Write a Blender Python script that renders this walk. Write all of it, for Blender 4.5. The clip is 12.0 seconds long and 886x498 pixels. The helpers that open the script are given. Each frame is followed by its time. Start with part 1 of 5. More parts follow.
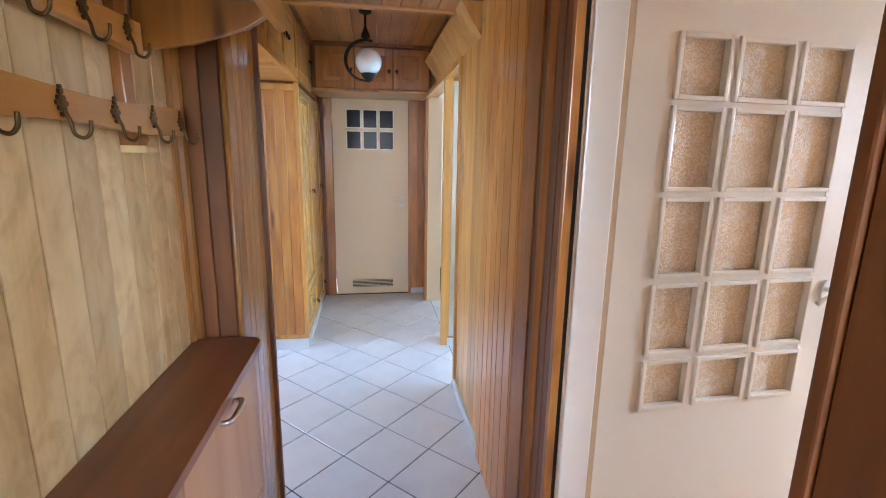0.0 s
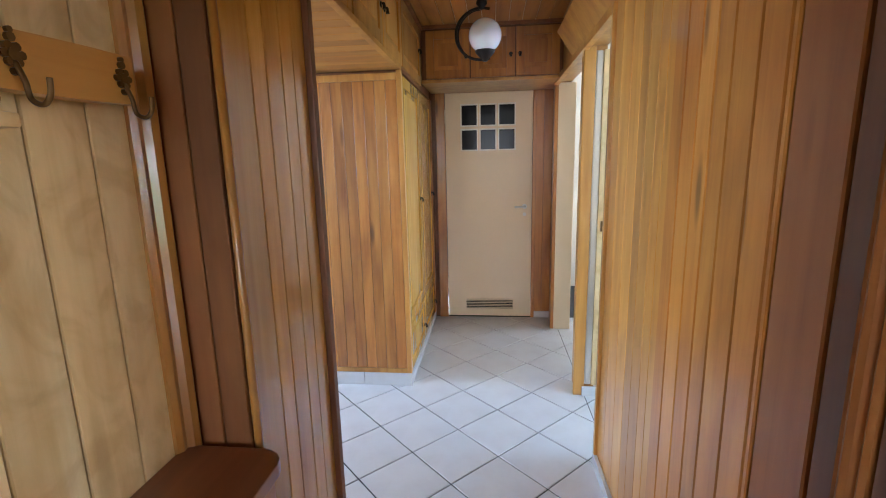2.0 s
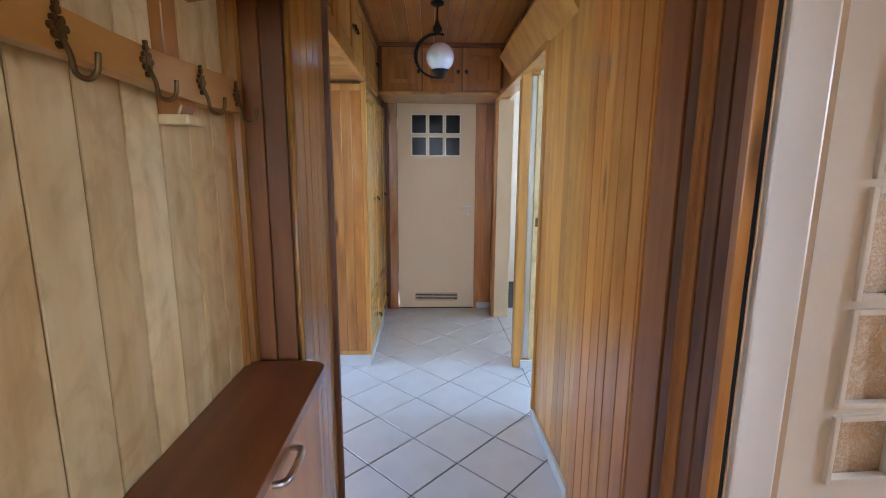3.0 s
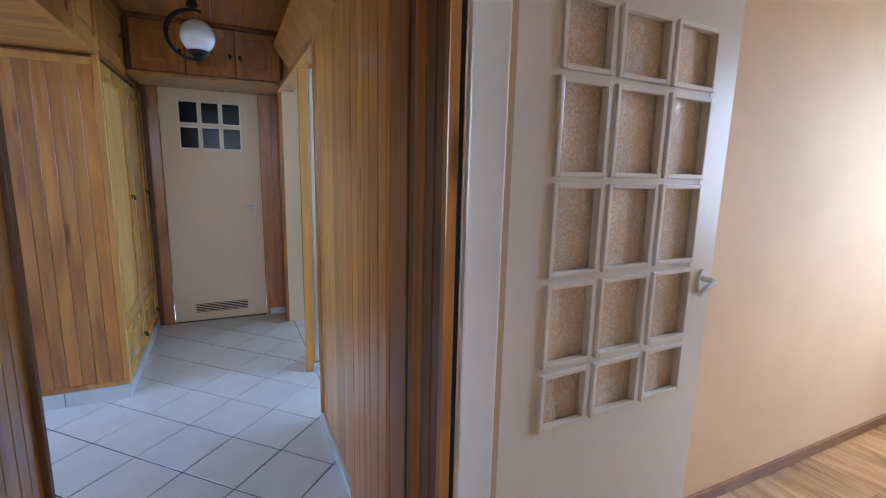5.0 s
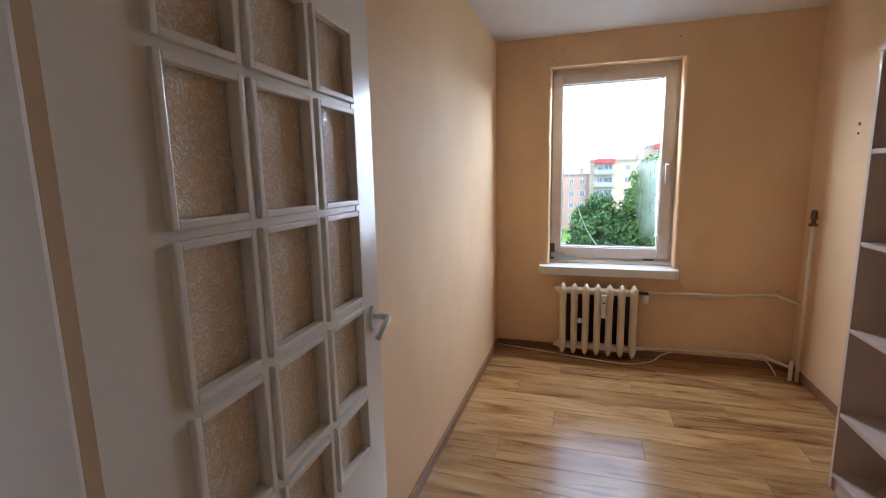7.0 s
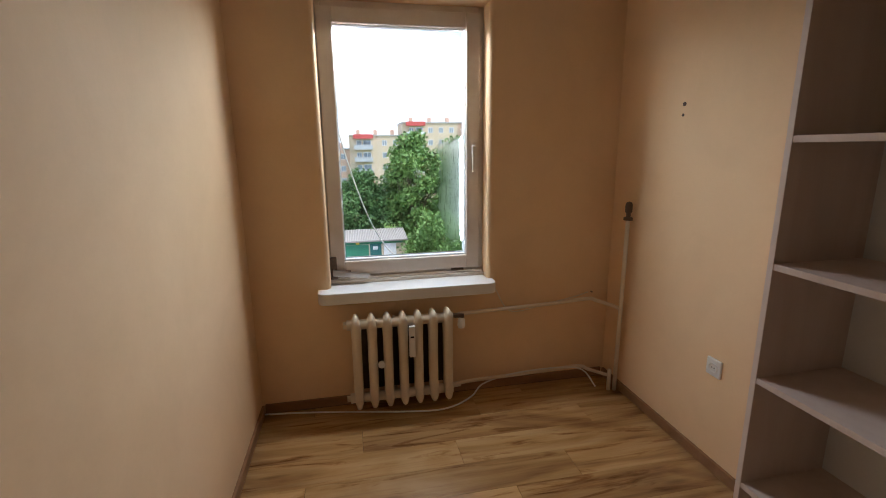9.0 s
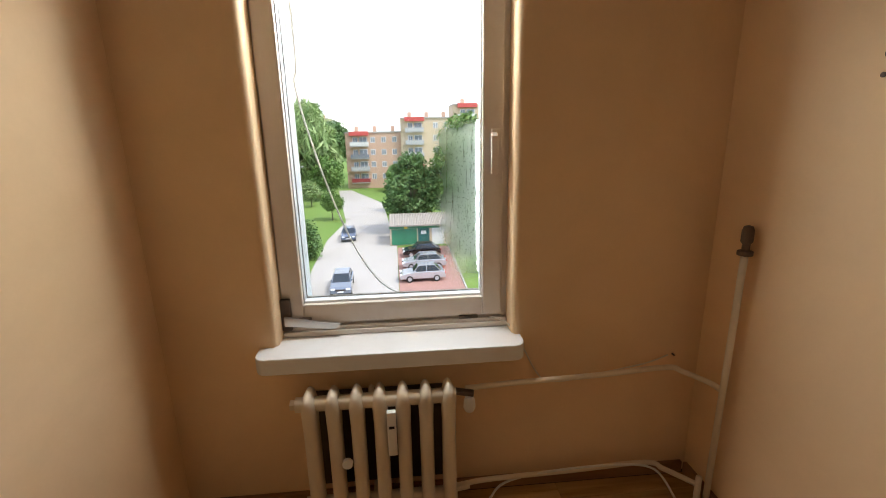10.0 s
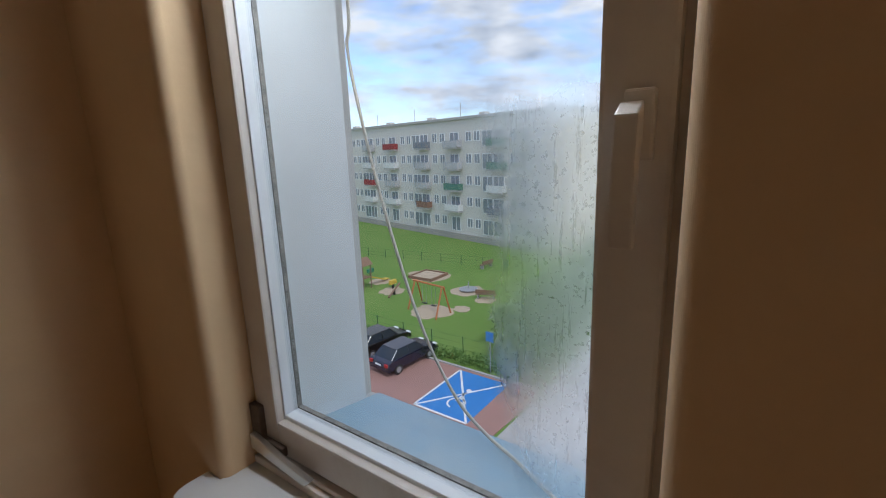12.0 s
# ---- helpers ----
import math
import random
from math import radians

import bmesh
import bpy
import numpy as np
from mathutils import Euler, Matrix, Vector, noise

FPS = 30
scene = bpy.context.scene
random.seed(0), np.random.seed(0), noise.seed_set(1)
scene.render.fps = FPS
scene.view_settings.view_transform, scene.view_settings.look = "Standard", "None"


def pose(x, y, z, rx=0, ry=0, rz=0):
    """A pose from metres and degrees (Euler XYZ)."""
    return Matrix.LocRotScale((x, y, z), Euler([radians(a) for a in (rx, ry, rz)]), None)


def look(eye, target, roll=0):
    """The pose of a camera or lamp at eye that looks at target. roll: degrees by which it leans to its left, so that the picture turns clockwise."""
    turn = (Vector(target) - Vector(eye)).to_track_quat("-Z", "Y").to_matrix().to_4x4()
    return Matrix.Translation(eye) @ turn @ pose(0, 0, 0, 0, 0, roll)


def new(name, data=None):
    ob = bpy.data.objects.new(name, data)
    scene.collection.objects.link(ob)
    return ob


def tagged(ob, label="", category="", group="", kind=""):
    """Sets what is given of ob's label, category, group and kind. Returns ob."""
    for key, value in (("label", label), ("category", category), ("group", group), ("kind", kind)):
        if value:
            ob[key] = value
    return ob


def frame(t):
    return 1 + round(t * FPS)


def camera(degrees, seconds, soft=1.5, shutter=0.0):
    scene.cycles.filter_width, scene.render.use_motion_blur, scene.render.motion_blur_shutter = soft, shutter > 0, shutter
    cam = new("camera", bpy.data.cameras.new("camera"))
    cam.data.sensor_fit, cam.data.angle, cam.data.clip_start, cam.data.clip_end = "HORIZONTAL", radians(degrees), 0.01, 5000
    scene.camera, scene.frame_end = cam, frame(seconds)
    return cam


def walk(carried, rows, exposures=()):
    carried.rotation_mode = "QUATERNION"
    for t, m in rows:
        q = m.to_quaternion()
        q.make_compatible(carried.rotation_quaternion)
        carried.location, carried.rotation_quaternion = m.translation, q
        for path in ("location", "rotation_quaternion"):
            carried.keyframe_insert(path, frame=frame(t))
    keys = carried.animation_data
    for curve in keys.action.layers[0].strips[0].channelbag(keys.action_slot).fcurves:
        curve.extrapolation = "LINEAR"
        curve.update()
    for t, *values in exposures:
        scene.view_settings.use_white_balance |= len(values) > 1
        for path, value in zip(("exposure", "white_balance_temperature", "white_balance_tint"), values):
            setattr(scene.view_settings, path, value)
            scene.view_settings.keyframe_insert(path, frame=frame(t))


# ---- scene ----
cam = camera(88.7, 12.0, soft=1.0)
PATH = [
    (0, (0.005, 0.034, 1.495), (0.314, 1.968, 1.09), 1.0),
    (0.5, (0.082, 0.39, 1.48), (0.185, 2.346, 1.077), 0.4),
    (1, (0.135, 0.651, 1.479), (0.044, 2.604, 1.061), -0.5),
    (1.5, (0.106, 0.735, 1.461), (-0.107, 2.681, 1.052), -1.2),
    (2, (0.035, 0.727, 1.44), (-0.18, 2.68, 1.066), -1.3),
    (2.5, (-0.055, 0.546, 1.447), (-0.169, 2.511, 1.091), -0.6),
    (3, (-0.08, 0.335, 1.416), (-0.012, 2.304, 1.068), 0.3),
    (3.5, (0.05, 0.273, 1.417), (0.267, 2.226, 1.047), 0.4),
    (3.7, (0.09, 0.254, 1.417), (0.372, 2.197, 1.037), 0.3),
    (5.5, (0.105, 0.383, 1.409), (1.241, 1.997, 1.085), 0.8),
    (6, (0.074, 0.452, 1.437), (1.512, 1.804, 1.111), -0.6),
    (6.5, (0.193, 0.586, 1.441), (1.886, 1.603, 1.127), -1.2),
    (7, (0.37, 0.708, 1.466), (2.252, 1.31, 1.157), -1.2),
    (7.5, (0.525, 0.855, 1.485), (2.493, 1.031, 1.176), -0.9),
    (7.7, (0.594, 0.895, 1.488), (2.569, 0.906, 1.174), -0.6),
    (9.3, (1.884, 0.842, 1.53), (3.795, 0.446, 1.093), -0.6),
    (9.5, (2.065, 0.774, 1.536), (3.98, 0.418, 1.082), -0.8),
    (10, (2.499, 0.489, 1.549), (4.428, 0.322, 1.048), -1.1),
    (10.5, (2.894, 0.335, 1.515), (4.832, 0.451, 1.032), -0.9),
    (11, (3.261, 0.23, 1.505), (5.136, 0.731, 1.02), -1.5),
    (11.5, (3.561, 0.099, 1.488), (5.301, 0.962, 1.012), -1.1),
    (11.8, (3.688, 0.057, 1.5), (5.343, 1.087, 1.051), -2.0),
    (12, (3.744, -0.002, 1.501), (5.321, 1.149, 1.07), -2.1),
]
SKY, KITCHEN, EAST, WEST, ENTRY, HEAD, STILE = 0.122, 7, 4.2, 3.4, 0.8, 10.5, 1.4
EXPOSURES = [(0.0, 3.65, 5500, 10), (0.5, 3.15, 5800, 10), (1.0, 3.3, 5900, 10), (2.5, 3.35, 5800, 10), (3.0, 3.2, 5500, 10), (3.5, 3.1, 4800, 10), (3.7, 3.1, 4750, 10), (5.5, 2.55, 5150, 10), (6.0, 2.4, 5150, 10), (6.5, 2.05, 5200, 10), (7.0, 1.8, 5500, 10), (7.7, 1.6, 5700, 10),
             (9.3, 1.1, 6400, 10), (10.0, 1.15, 6900, 10), (10.5, 0.7, 6500, 10), (11.2, -0.05, 5800, 10), (12.0, -0.2, 6100, 10)]
walk(cam, [(t, look(eye, target, roll)) for t, eye, target, roll in PATH], EXPOSURES)

# ---- world, sun and lights ----
world = bpy.data.worlds.new("overcast_sky")
scene.world = world
world.use_nodes = True
wn, wl = world.node_tree.nodes, world.node_tree.links
wn.clear()
w_out, w_bg = wn.new("ShaderNodeOutputWorld"), wn.new("ShaderNodeBackground")
w_sky = wn.new("ShaderNodeTexSky")
w_sky.sky_type, w_sky.sun_disc = "NISHITA", False
w_sky.sun_elevation, w_sky.sun_rotation = radians(48), radians(200)
w_sc = wn.new("ShaderNodeMix")
w_sc.data_type, w_sc.blend_type = "RGBA", "MULTIPLY"
w_sc.inputs[0].default_value = 1.0
w_sc.inputs[7].default_value = (2.3, 2.5, 2.9, 1)
w_tc, w_map, w_no, w_rmp, w_mix = (wn.new("ShaderNode" + k) for k in ("TexCoord", "Mapping", "TexNoise", "ValToRGB", "Mix"))
w_map.inputs["Scale"].default_value = (2.2, 2.2, 7.0)
w_no.inputs["Scale"].default_value, w_no.inputs["Detail"].default_value, w_no.inputs["Roughness"].default_value = 1.7, 9, 0.58
w_no.inputs["Distortion"].default_value = 0.3
w_rmp.color_ramp.elements[0].position, w_rmp.color_ramp.elements[1].position = 0.36, 0.56
w_mix.data_type = "RGBA"
w_no2, w_rmp2 = wn.new("ShaderNodeTexNoise"), wn.new("ShaderNodeValToRGB")
w_no2.inputs["Scale"].default_value, w_no2.inputs["Detail"].default_value = 3.1, 7
w_rmp2.color_ramp.elements[0].position, w_rmp2.color_ramp.elements[1].position = 0.33, 0.62
w_rmp2.color_ramp.elements[0].color, w_rmp2.color_ramp.elements[1].color = (5.0, 5.8, 7.2, 1), (10.8, 10.9, 11.2, 1)
for a, b in ((w_tc.outputs["Generated"], w_map.inputs[0]), (w_map.outputs[0], w_no.inputs["Vector"]), (w_map.outputs[0], w_no2.inputs["Vector"]), (w_no.outputs["Fac"], w_rmp.inputs[0]),
             (w_no2.outputs["Fac"], w_rmp2.inputs[0]), (w_sky.outputs[0], w_sc.inputs[6]), (w_sc.outputs[2], w_mix.inputs[6]), (w_rmp.outputs[0], w_mix.inputs[0]), (w_rmp2.outputs[0], w_mix.inputs[7]),
             (w_mix.outputs[2], w_bg.inputs[0]), (w_bg.outputs[0], w_out.inputs[0])):
    wl.new(a, b)
w_bg.inputs[1].default_value = SKY

sun = new("sun", bpy.data.lights.new("sun", "SUN"))
sun.data.energy, sun.data.angle, sun.data.color = 2.0, radians(14), (1.0, 0.95, 0.88)
sun.matrix_world = look((-20, -30, 50), (0, 0, 0))


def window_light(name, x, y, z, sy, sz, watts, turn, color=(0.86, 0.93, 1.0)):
    """Upright rectangular area lamp, for sky light in side-room windows and added fill."""
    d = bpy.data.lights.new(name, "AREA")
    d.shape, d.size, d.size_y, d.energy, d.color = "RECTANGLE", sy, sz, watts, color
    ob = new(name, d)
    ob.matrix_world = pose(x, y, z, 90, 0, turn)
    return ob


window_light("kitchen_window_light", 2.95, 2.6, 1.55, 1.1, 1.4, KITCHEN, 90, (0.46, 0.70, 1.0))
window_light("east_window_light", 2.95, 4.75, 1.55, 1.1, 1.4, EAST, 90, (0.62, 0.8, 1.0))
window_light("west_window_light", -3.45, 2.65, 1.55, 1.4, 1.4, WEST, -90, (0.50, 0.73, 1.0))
# two added lamp strips brighten the bedroom, hidden in its window's opening behind the sash's head and its handle stile
d = window_light("bedroom_window_fill", 4.46, 0.54, 2.214, 0.66, 0.08, HEAD, 90)
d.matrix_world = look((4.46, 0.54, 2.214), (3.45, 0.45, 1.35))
d = window_light("bedroom_window_fill", 4.455, 0.142, 1.52, 0.05, 1.2, STILE, 90)
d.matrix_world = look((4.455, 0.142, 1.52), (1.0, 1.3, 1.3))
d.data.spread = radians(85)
# fill lamp added for the near hall; no window is known at this end
window_light("entrance_fill_light", 0.1, -2.85, 1.5, 0.9, 1.5, ENTRY, 0)


# ---- materials ----
def material(name, base, rough=0.5, metal=0.0, coat=0.0):
    m = bpy.data.materials.new(name)
    m.use_nodes = True
    p = m.node_tree.nodes["Principled BSDF"]
    p.inputs["Base Color"].default_value = (*base, 1)
    p.inputs["Roughness"].default_value, p.inputs["Metallic"].default_value = rough, metal
    p.inputs["Coat Weight"].default_value, p.inputs["Coat Roughness"].default_value = coat, 0.12
    return m, m.node_tree.nodes, m.node_tree.links, p


def coords(n, l, scale=(1, 1, 1), per_object=True):
    tc, mp = n.new("ShaderNodeTexCoord"), n.new("ShaderNodeMapping")
    mp.inputs["Scale"].default_value = scale
    if per_object:
        oi, ml = n.new("ShaderNodeObjectInfo"), n.new("ShaderNodeMath")
        ml.operation = "MULTIPLY"
        ml.inputs[1].default_value = 61.0
        l.new(oi.outputs["Random"], ml.inputs[0])
        cb = n.new("ShaderNodeCombineXYZ")
        for k in range(3):
            l.new(ml.outputs[0], cb.inputs[k])
        l.new(cb.outputs[0], mp.inputs["Location"])
    l.new(tc.outputs["Object"], mp.inputs[0])
    return mp.outputs[0]


def ramp(n, l, fac, stops):
    r = n.new("ShaderNodeValToRGB")
    el = r.color_ramp.elements
    while len(el) < len(stops):
        el.new(0.5)
    for e, (p, c) in zip(el, stops):
        e.position, e.color = p, (*c, 1)
    l.new(fac, r.inputs[0])
    return r.outputs[0]


def noise_tex(n, l, vec, scale, detail=5, rough=0.55, distort=0.0):
    t = n.new("ShaderNodeTexNoise")
    t.inputs["Scale"].default_value, t.inputs["Detail"].default_value = scale, detail
    t.inputs["Roughness"].default_value, t.inputs["Distortion"].default_value = rough, distort
    l.new(vec, t.inputs["Vector"])
    return t.outputs["Fac"]


def blend(n, l, fac, a, b, mode="MIX"):
    x = n.new("ShaderNodeMix")
    x.data_type, x.blend_type = "RGBA", mode
    for sock, v in ((0, fac), (6, a), (7, b)):
        if isinstance(v, (float, int)):
            x.inputs[sock].default_value = v
        elif isinstance(v, tuple):
            x.inputs[sock].default_value = (*v, 1)
        else:
            l.new(v, x.inputs[sock])
    return x.outputs[2]


def bump(n, l, p, height, strength=0.2, dist=0.002):
    b = n.new("ShaderNodeBump")
    b.inputs["Strength"].default_value, b.inputs["Distance"].default_value = strength, dist
    l.new(height, b.inputs["Height"])
    l.new(b.outputs[0], p.inputs["Normal"])


def wood(name, light, mid, dark, axis="z", rough=0.35, coat=0.4, knots=0.5, spread=0.35, island=False, figure=0.0, streak=0.0):
    """Varnished wood with grain along a local axis, each board a little different."""
    m, n, l, p = material(name, mid, rough, 0, coat)
    s = {"x": (1.2, 26, 26), "y": (26, 1.2, 26), "z": (26, 26, 1.2)}[axis]
    s2 = {"x": (1.0, 5, 5), "y": (5, 1.0, 5), "z": (5, 5, 1.0)}[axis]
    v, v2 = coords(n, l, s), coords(n, l, s2)
    g = noise_tex(n, l, v, 1.0, 6, 0.62, 0.6)
    broad = noise_tex(n, l, v2, 1.1, 4, 0.5, 1.2)
    c1 = ramp(n, l, g, [(0.28, dark), (0.5, mid), (0.72, light)])
    c2 = ramp(n, l, broad, [(0.3, dark), (0.5, mid), (0.68, light)])
    c = blend(n, l, 0.62, c1, c2)
    vo = n.new("ShaderNodeTexVoronoi")
    vo.inputs["Scale"].default_value = 1.0
    kv = {"x": (1.3, 7, 7), "y": (7, 1.3, 7), "z": (7, 7, 1.3)}[axis]
    l.new(coords(n, l, kv), vo.inputs["Vector"])
    k = ramp(n, l, vo.outputs["Distance"], [(0.05, (1, 1, 1)), (0.13, (0, 0, 0))])
    kk = n.new("ShaderNodeMath")
    kk.operation = "MULTIPLY"
    kk.inputs[1].default_value = knots
    l.new(k, kk.inputs[0])
    c = blend(n, l, kk.outputs[0], c, tuple(x * 0.4 for x in dark))
    if figure:
        curl = noise_tex(n, l, coords(n, l, (9, 9, 7)), 1.0, 3, 0.5, 2.2)
        c = blend(n, l, figure, c, ramp(n, l, curl, [(0.36, (0.62, 0.5, 0.36)), (0.5, (0.9, 0.88, 0.84)), (0.6, (1, 1, 1))]), "MULTIPLY")
    if streak:
        sv = {"x": (1.7, 15, 15), "y": (15, 1.7, 15), "z": (15, 15, 1.7)}[axis]
        c = blend(n, l, streak, c, ramp(n, l, noise_tex(n, l, coords(n, l, sv), 1.0, 6, 0.62, 1.4), [(0.56, (1, 1, 1)), (0.66, (0.55, 0.42, 0.3)), (0.74, (0.22, 0.13, 0.07))]), "MULTIPLY")
    oi = n.new("ShaderNodeNewGeometry" if island else "ShaderNodeObjectInfo")
    tone = ramp(n, l, oi.outputs["Random Per Island" if island else "Random"], [(0.0, (1 - spread,) * 3), (1.0, (1.0, 1.0, 1.0))])
    c = blend(n, l, 1.0, c, tone, "MULTIPLY")
    l.new(c, p.inputs["Base Color"])
    bump(n, l, p, g, 0.12, 0.001)
    return m


def plaster(name, base, stain, scale=1.6, rough=0.7, amount=0.5, bumpy=0.12, coat=0.0):
    m, n, l, p = material(name, base, rough, 0, coat)
    v = coords(n, l, (1, 1, 1), False)
    a, b = noise_tex(n, l, v, scale, 5, 0.6, 0.4), noise_tex(n, l, v, scale * 40, 4)
    f = ramp(n, l, a, [(0.42, (0, 0, 0)), (0.8, (amount,) * 3)])
    c = blend(n, l, f, base, stain)
    c = blend(n, l, 0.12, c, blend(n, l, b, tuple(x * 0.8 for x in base), tuple(min(1, x * 1.1) for x in base)))
    l.new(c, p.inputs["Base Color"])
    bump(n, l, p, b, bumpy, 0.002)
    return m


BIRCH = wood("birch_panel", (0.94, 0.78, 0.46), (0.86, 0.65, 0.32), (0.66, 0.42, 0.16), "z", 0.34, 0.4, 0.25, 0.2, figure=0.4)
PINE = wood("pine_panel", (0.66, 0.31, 0.065), (0.52, 0.20, 0.034), (0.27, 0.085, 0.014), "z", 0.30, 0.5, 0.8, 0.24, streak=0.15)
PINE_X = wood("pine_boards_across", (0.68, 0.36, 0.09), (0.56, 0.25, 0.05), (0.36, 0.13, 0.025), "x", 0.35, 0.4, 0.4, 0.3)
PINE_Y = wood("pine_boards_along", (0.64, 0.31, 0.07), (0.51, 0.21, 0.04), (0.30, 0.105, 0.02), "y", 0.35, 0.4, 0.5, 0.35, True)
CAB = wood("cabinet_pine", (0.74, 0.40, 0.095), (0.60, 0.28, 0.052), (0.37, 0.14, 0.026), "z", 0.32, 0.5, 0.35, 0.3)
GOLD = wood("wardrobe_veneer", (0.84, 0.54, 0.14), (0.72, 0.40, 0.075), (0.50, 0.23, 0.035), "z", 0.25, 0.6, 0.25, 0.25)
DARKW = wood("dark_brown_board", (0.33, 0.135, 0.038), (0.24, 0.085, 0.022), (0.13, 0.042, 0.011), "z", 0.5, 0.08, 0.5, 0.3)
# darker copy of the pine, for boards that little light reaches
DIMPINE = wood("dimmed_pine", (0.46, 0.19, 0.045), (0.36, 0.13, 0.026), (0.2, 0.065, 0.013), "z", 0.45, 0.12, 0.7, 0.2)
WALNUT = wood("shoe_cabinet_top", (0.30, 0.11, 0.045), (0.23, 0.075, 0.028), (0.15, 0.045, 0.018), "y", 0.32, 0.4, 0.0, 0.1)
BEECH = wood("shoe_cabinet_front", (0.62, 0.36, 0.19), (0.55, 0.29, 0.14), (0.44, 0.21, 0.09), "z", 0.4, 0.2, 0.0, 0.15)
LAMIN = wood("laminate_plank", (0.66, 0.42, 0.19), (0.50, 0.28, 0.105), (0.17, 0.07, 0.022), "y", 0.24, 0.3, 0.5, 0.22, streak=0.85)
BASEW = wood("brown_skirting", (0.36, 0.19, 0.085), (0.30, 0.145, 0.06), (0.2, 0.09, 0.035), "y", 0.45, 0.1, 0.1, 0.1)
SHELFW = wood("pale_shelf_laminate", (0.70, 0.57, 0.49), (0.66, 0.52, 0.44), (0.60, 0.46, 0.38), "z", 0.5, 0.1, 0.0, 0.06)
RAIL = wood("rail_pine", (0.66, 0.33, 0.07), (0.56, 0.25, 0.045), (0.36, 0.13, 0.025), "y", 0.35, 0.45, 0.3, 0.2)
TAN = plaster("tan_board", (0.62, 0.44, 0.26), (0.5, 0.34, 0.19), 3.0, 0.7, 0.4)
RIBSHADE = plaster("rib_shade", (0.10, 0.07, 0.045), (0.04, 0.03, 0.02), 6, 0.9, 0.7)
PEACH = plaster("peach_wall_paint", (0.86, 0.60, 0.35), (0.72, 0.48, 0.26), 1.6, 0.75, 0.75, 0.2)
WHITEC = plaster("white_ceiling_paint", (0.78, 0.77, 0.75), (0.70, 0.68, 0.64), 1.3, 0.9, 0.5)
CREAM = plaster("cream_gloss_paint", (0.80, 0.64, 0.43), (0.74, 0.56, 0.35), 1.2, 0.45, 0.4, 0.06, 0.08)
IVORY = plaster("ivory_door_paint", (0.85, 0.79, 0.69), (0.79, 0.70, 0.57), 1.4, 0.28, 0.4, 0.05, 0.35)
SIDEW = plaster("side_room_paint", (0.78, 0.70, 0.58), (0.72, 0.62, 0.5), 1.2, 0.8, 0.4)
TILE = plaster("pale_floor_tile", (0.60, 0.61, 0.62), (0.50, 0.48, 0.47), 5.0, 0.22, 0.6, 0.05, 0.3)
GROUT = plaster("dark_grout", (0.035, 0.03, 0.028), (0.02, 0.018, 0.016), 9, 0.9)
SUBFLOOR = plaster("dark_underlay", (0.06, 0.035, 0.02), (0.03, 0.02, 0.01), 9, 0.9)
SILLW = plaster("worn_white_sill", (0.80, 0.78, 0.75), (0.60, 0.52, 0.42), 3.0, 0.4, 0.4, 0.08, 0.2)
FRAMEW = plaster("yellowed_window_paint", (0.74, 0.66, 0.58), (0.52, 0.40, 0.30), 5.0, 0.4, 0.5, 0.1, 0.2)
BRIGHTW = plaster("white_plastic_strip", (0.85, 0.86, 0.86), (0.72, 0.72, 0.7), 6.0, 0.35, 0.4)
RADIO = plaster("radiator_enamel", (0.78, 0.66, 0.50), (0.66, 0.52, 0.36), 7.0, 0.4, 0.4, 0.2, 0.2)
REVEAL = plaster("white_outer_reveal", (0.82, 0.82, 0.80), (0.62, 0.60, 0.55), 3.0, 0.8, 0.4, 0.3)
BLUESILL = plaster("blue_grey_sheet", (0.34, 0.48, 0.56), (0.60, 0.62, 0.58), 7.0, 0.5, 0.6, 0.2)
MOULDY = plaster("mouldy_seal", (0.35, 0.32, 0.27), (0.03, 0.03, 0.03), 40.0, 0.8, 1.0)
PVC = material("white_plastic", (0.78, 0.76, 0.72), 0.35)[0]
CABLEM = material("cream_cable", (0.68, 0.62, 0.52), 0.5)[0]
IRON = material("wrought_iron", (0.018, 0.015, 0.013), 0.45, 0.6)[0]
BRASS = plaster("aged_brass", (0.15, 0.09, 0.035), (0.05, 0.03, 0.015), 40, 0.35, 0.7)
BRASS.node_tree.nodes["Principled BSDF"].inputs["Metallic"].default_value = 0.9
STEEL = material("brushed_steel", (0.62, 0.60, 0.57), 0.28, 1.0)[0]
RUST = plaster("rusty_metal", (0.13, 0.08, 0.05), (0.05, 0.04, 0.035), 60, 0.6, 0.9, 0.3)
OPAL = material("opal_glass", (0.80, 0.78, 0.78), 0.12, 0, 0.5)[0]
OPAL.node_tree.nodes["Principled BSDF"].inputs["Subsurface Weight"].default_value = 0.3
BLACKG = material("dark_bathroom_pane", (0.012, 0.009, 0.008), 0.12)[0]
BLACKG.node_tree.nodes["Principled BSDF"].inputs["Specular IOR Level"].default_value = 0.08
DARK = material("dark_gap", (0.01, 0.008, 0.006), 0.9)[0]


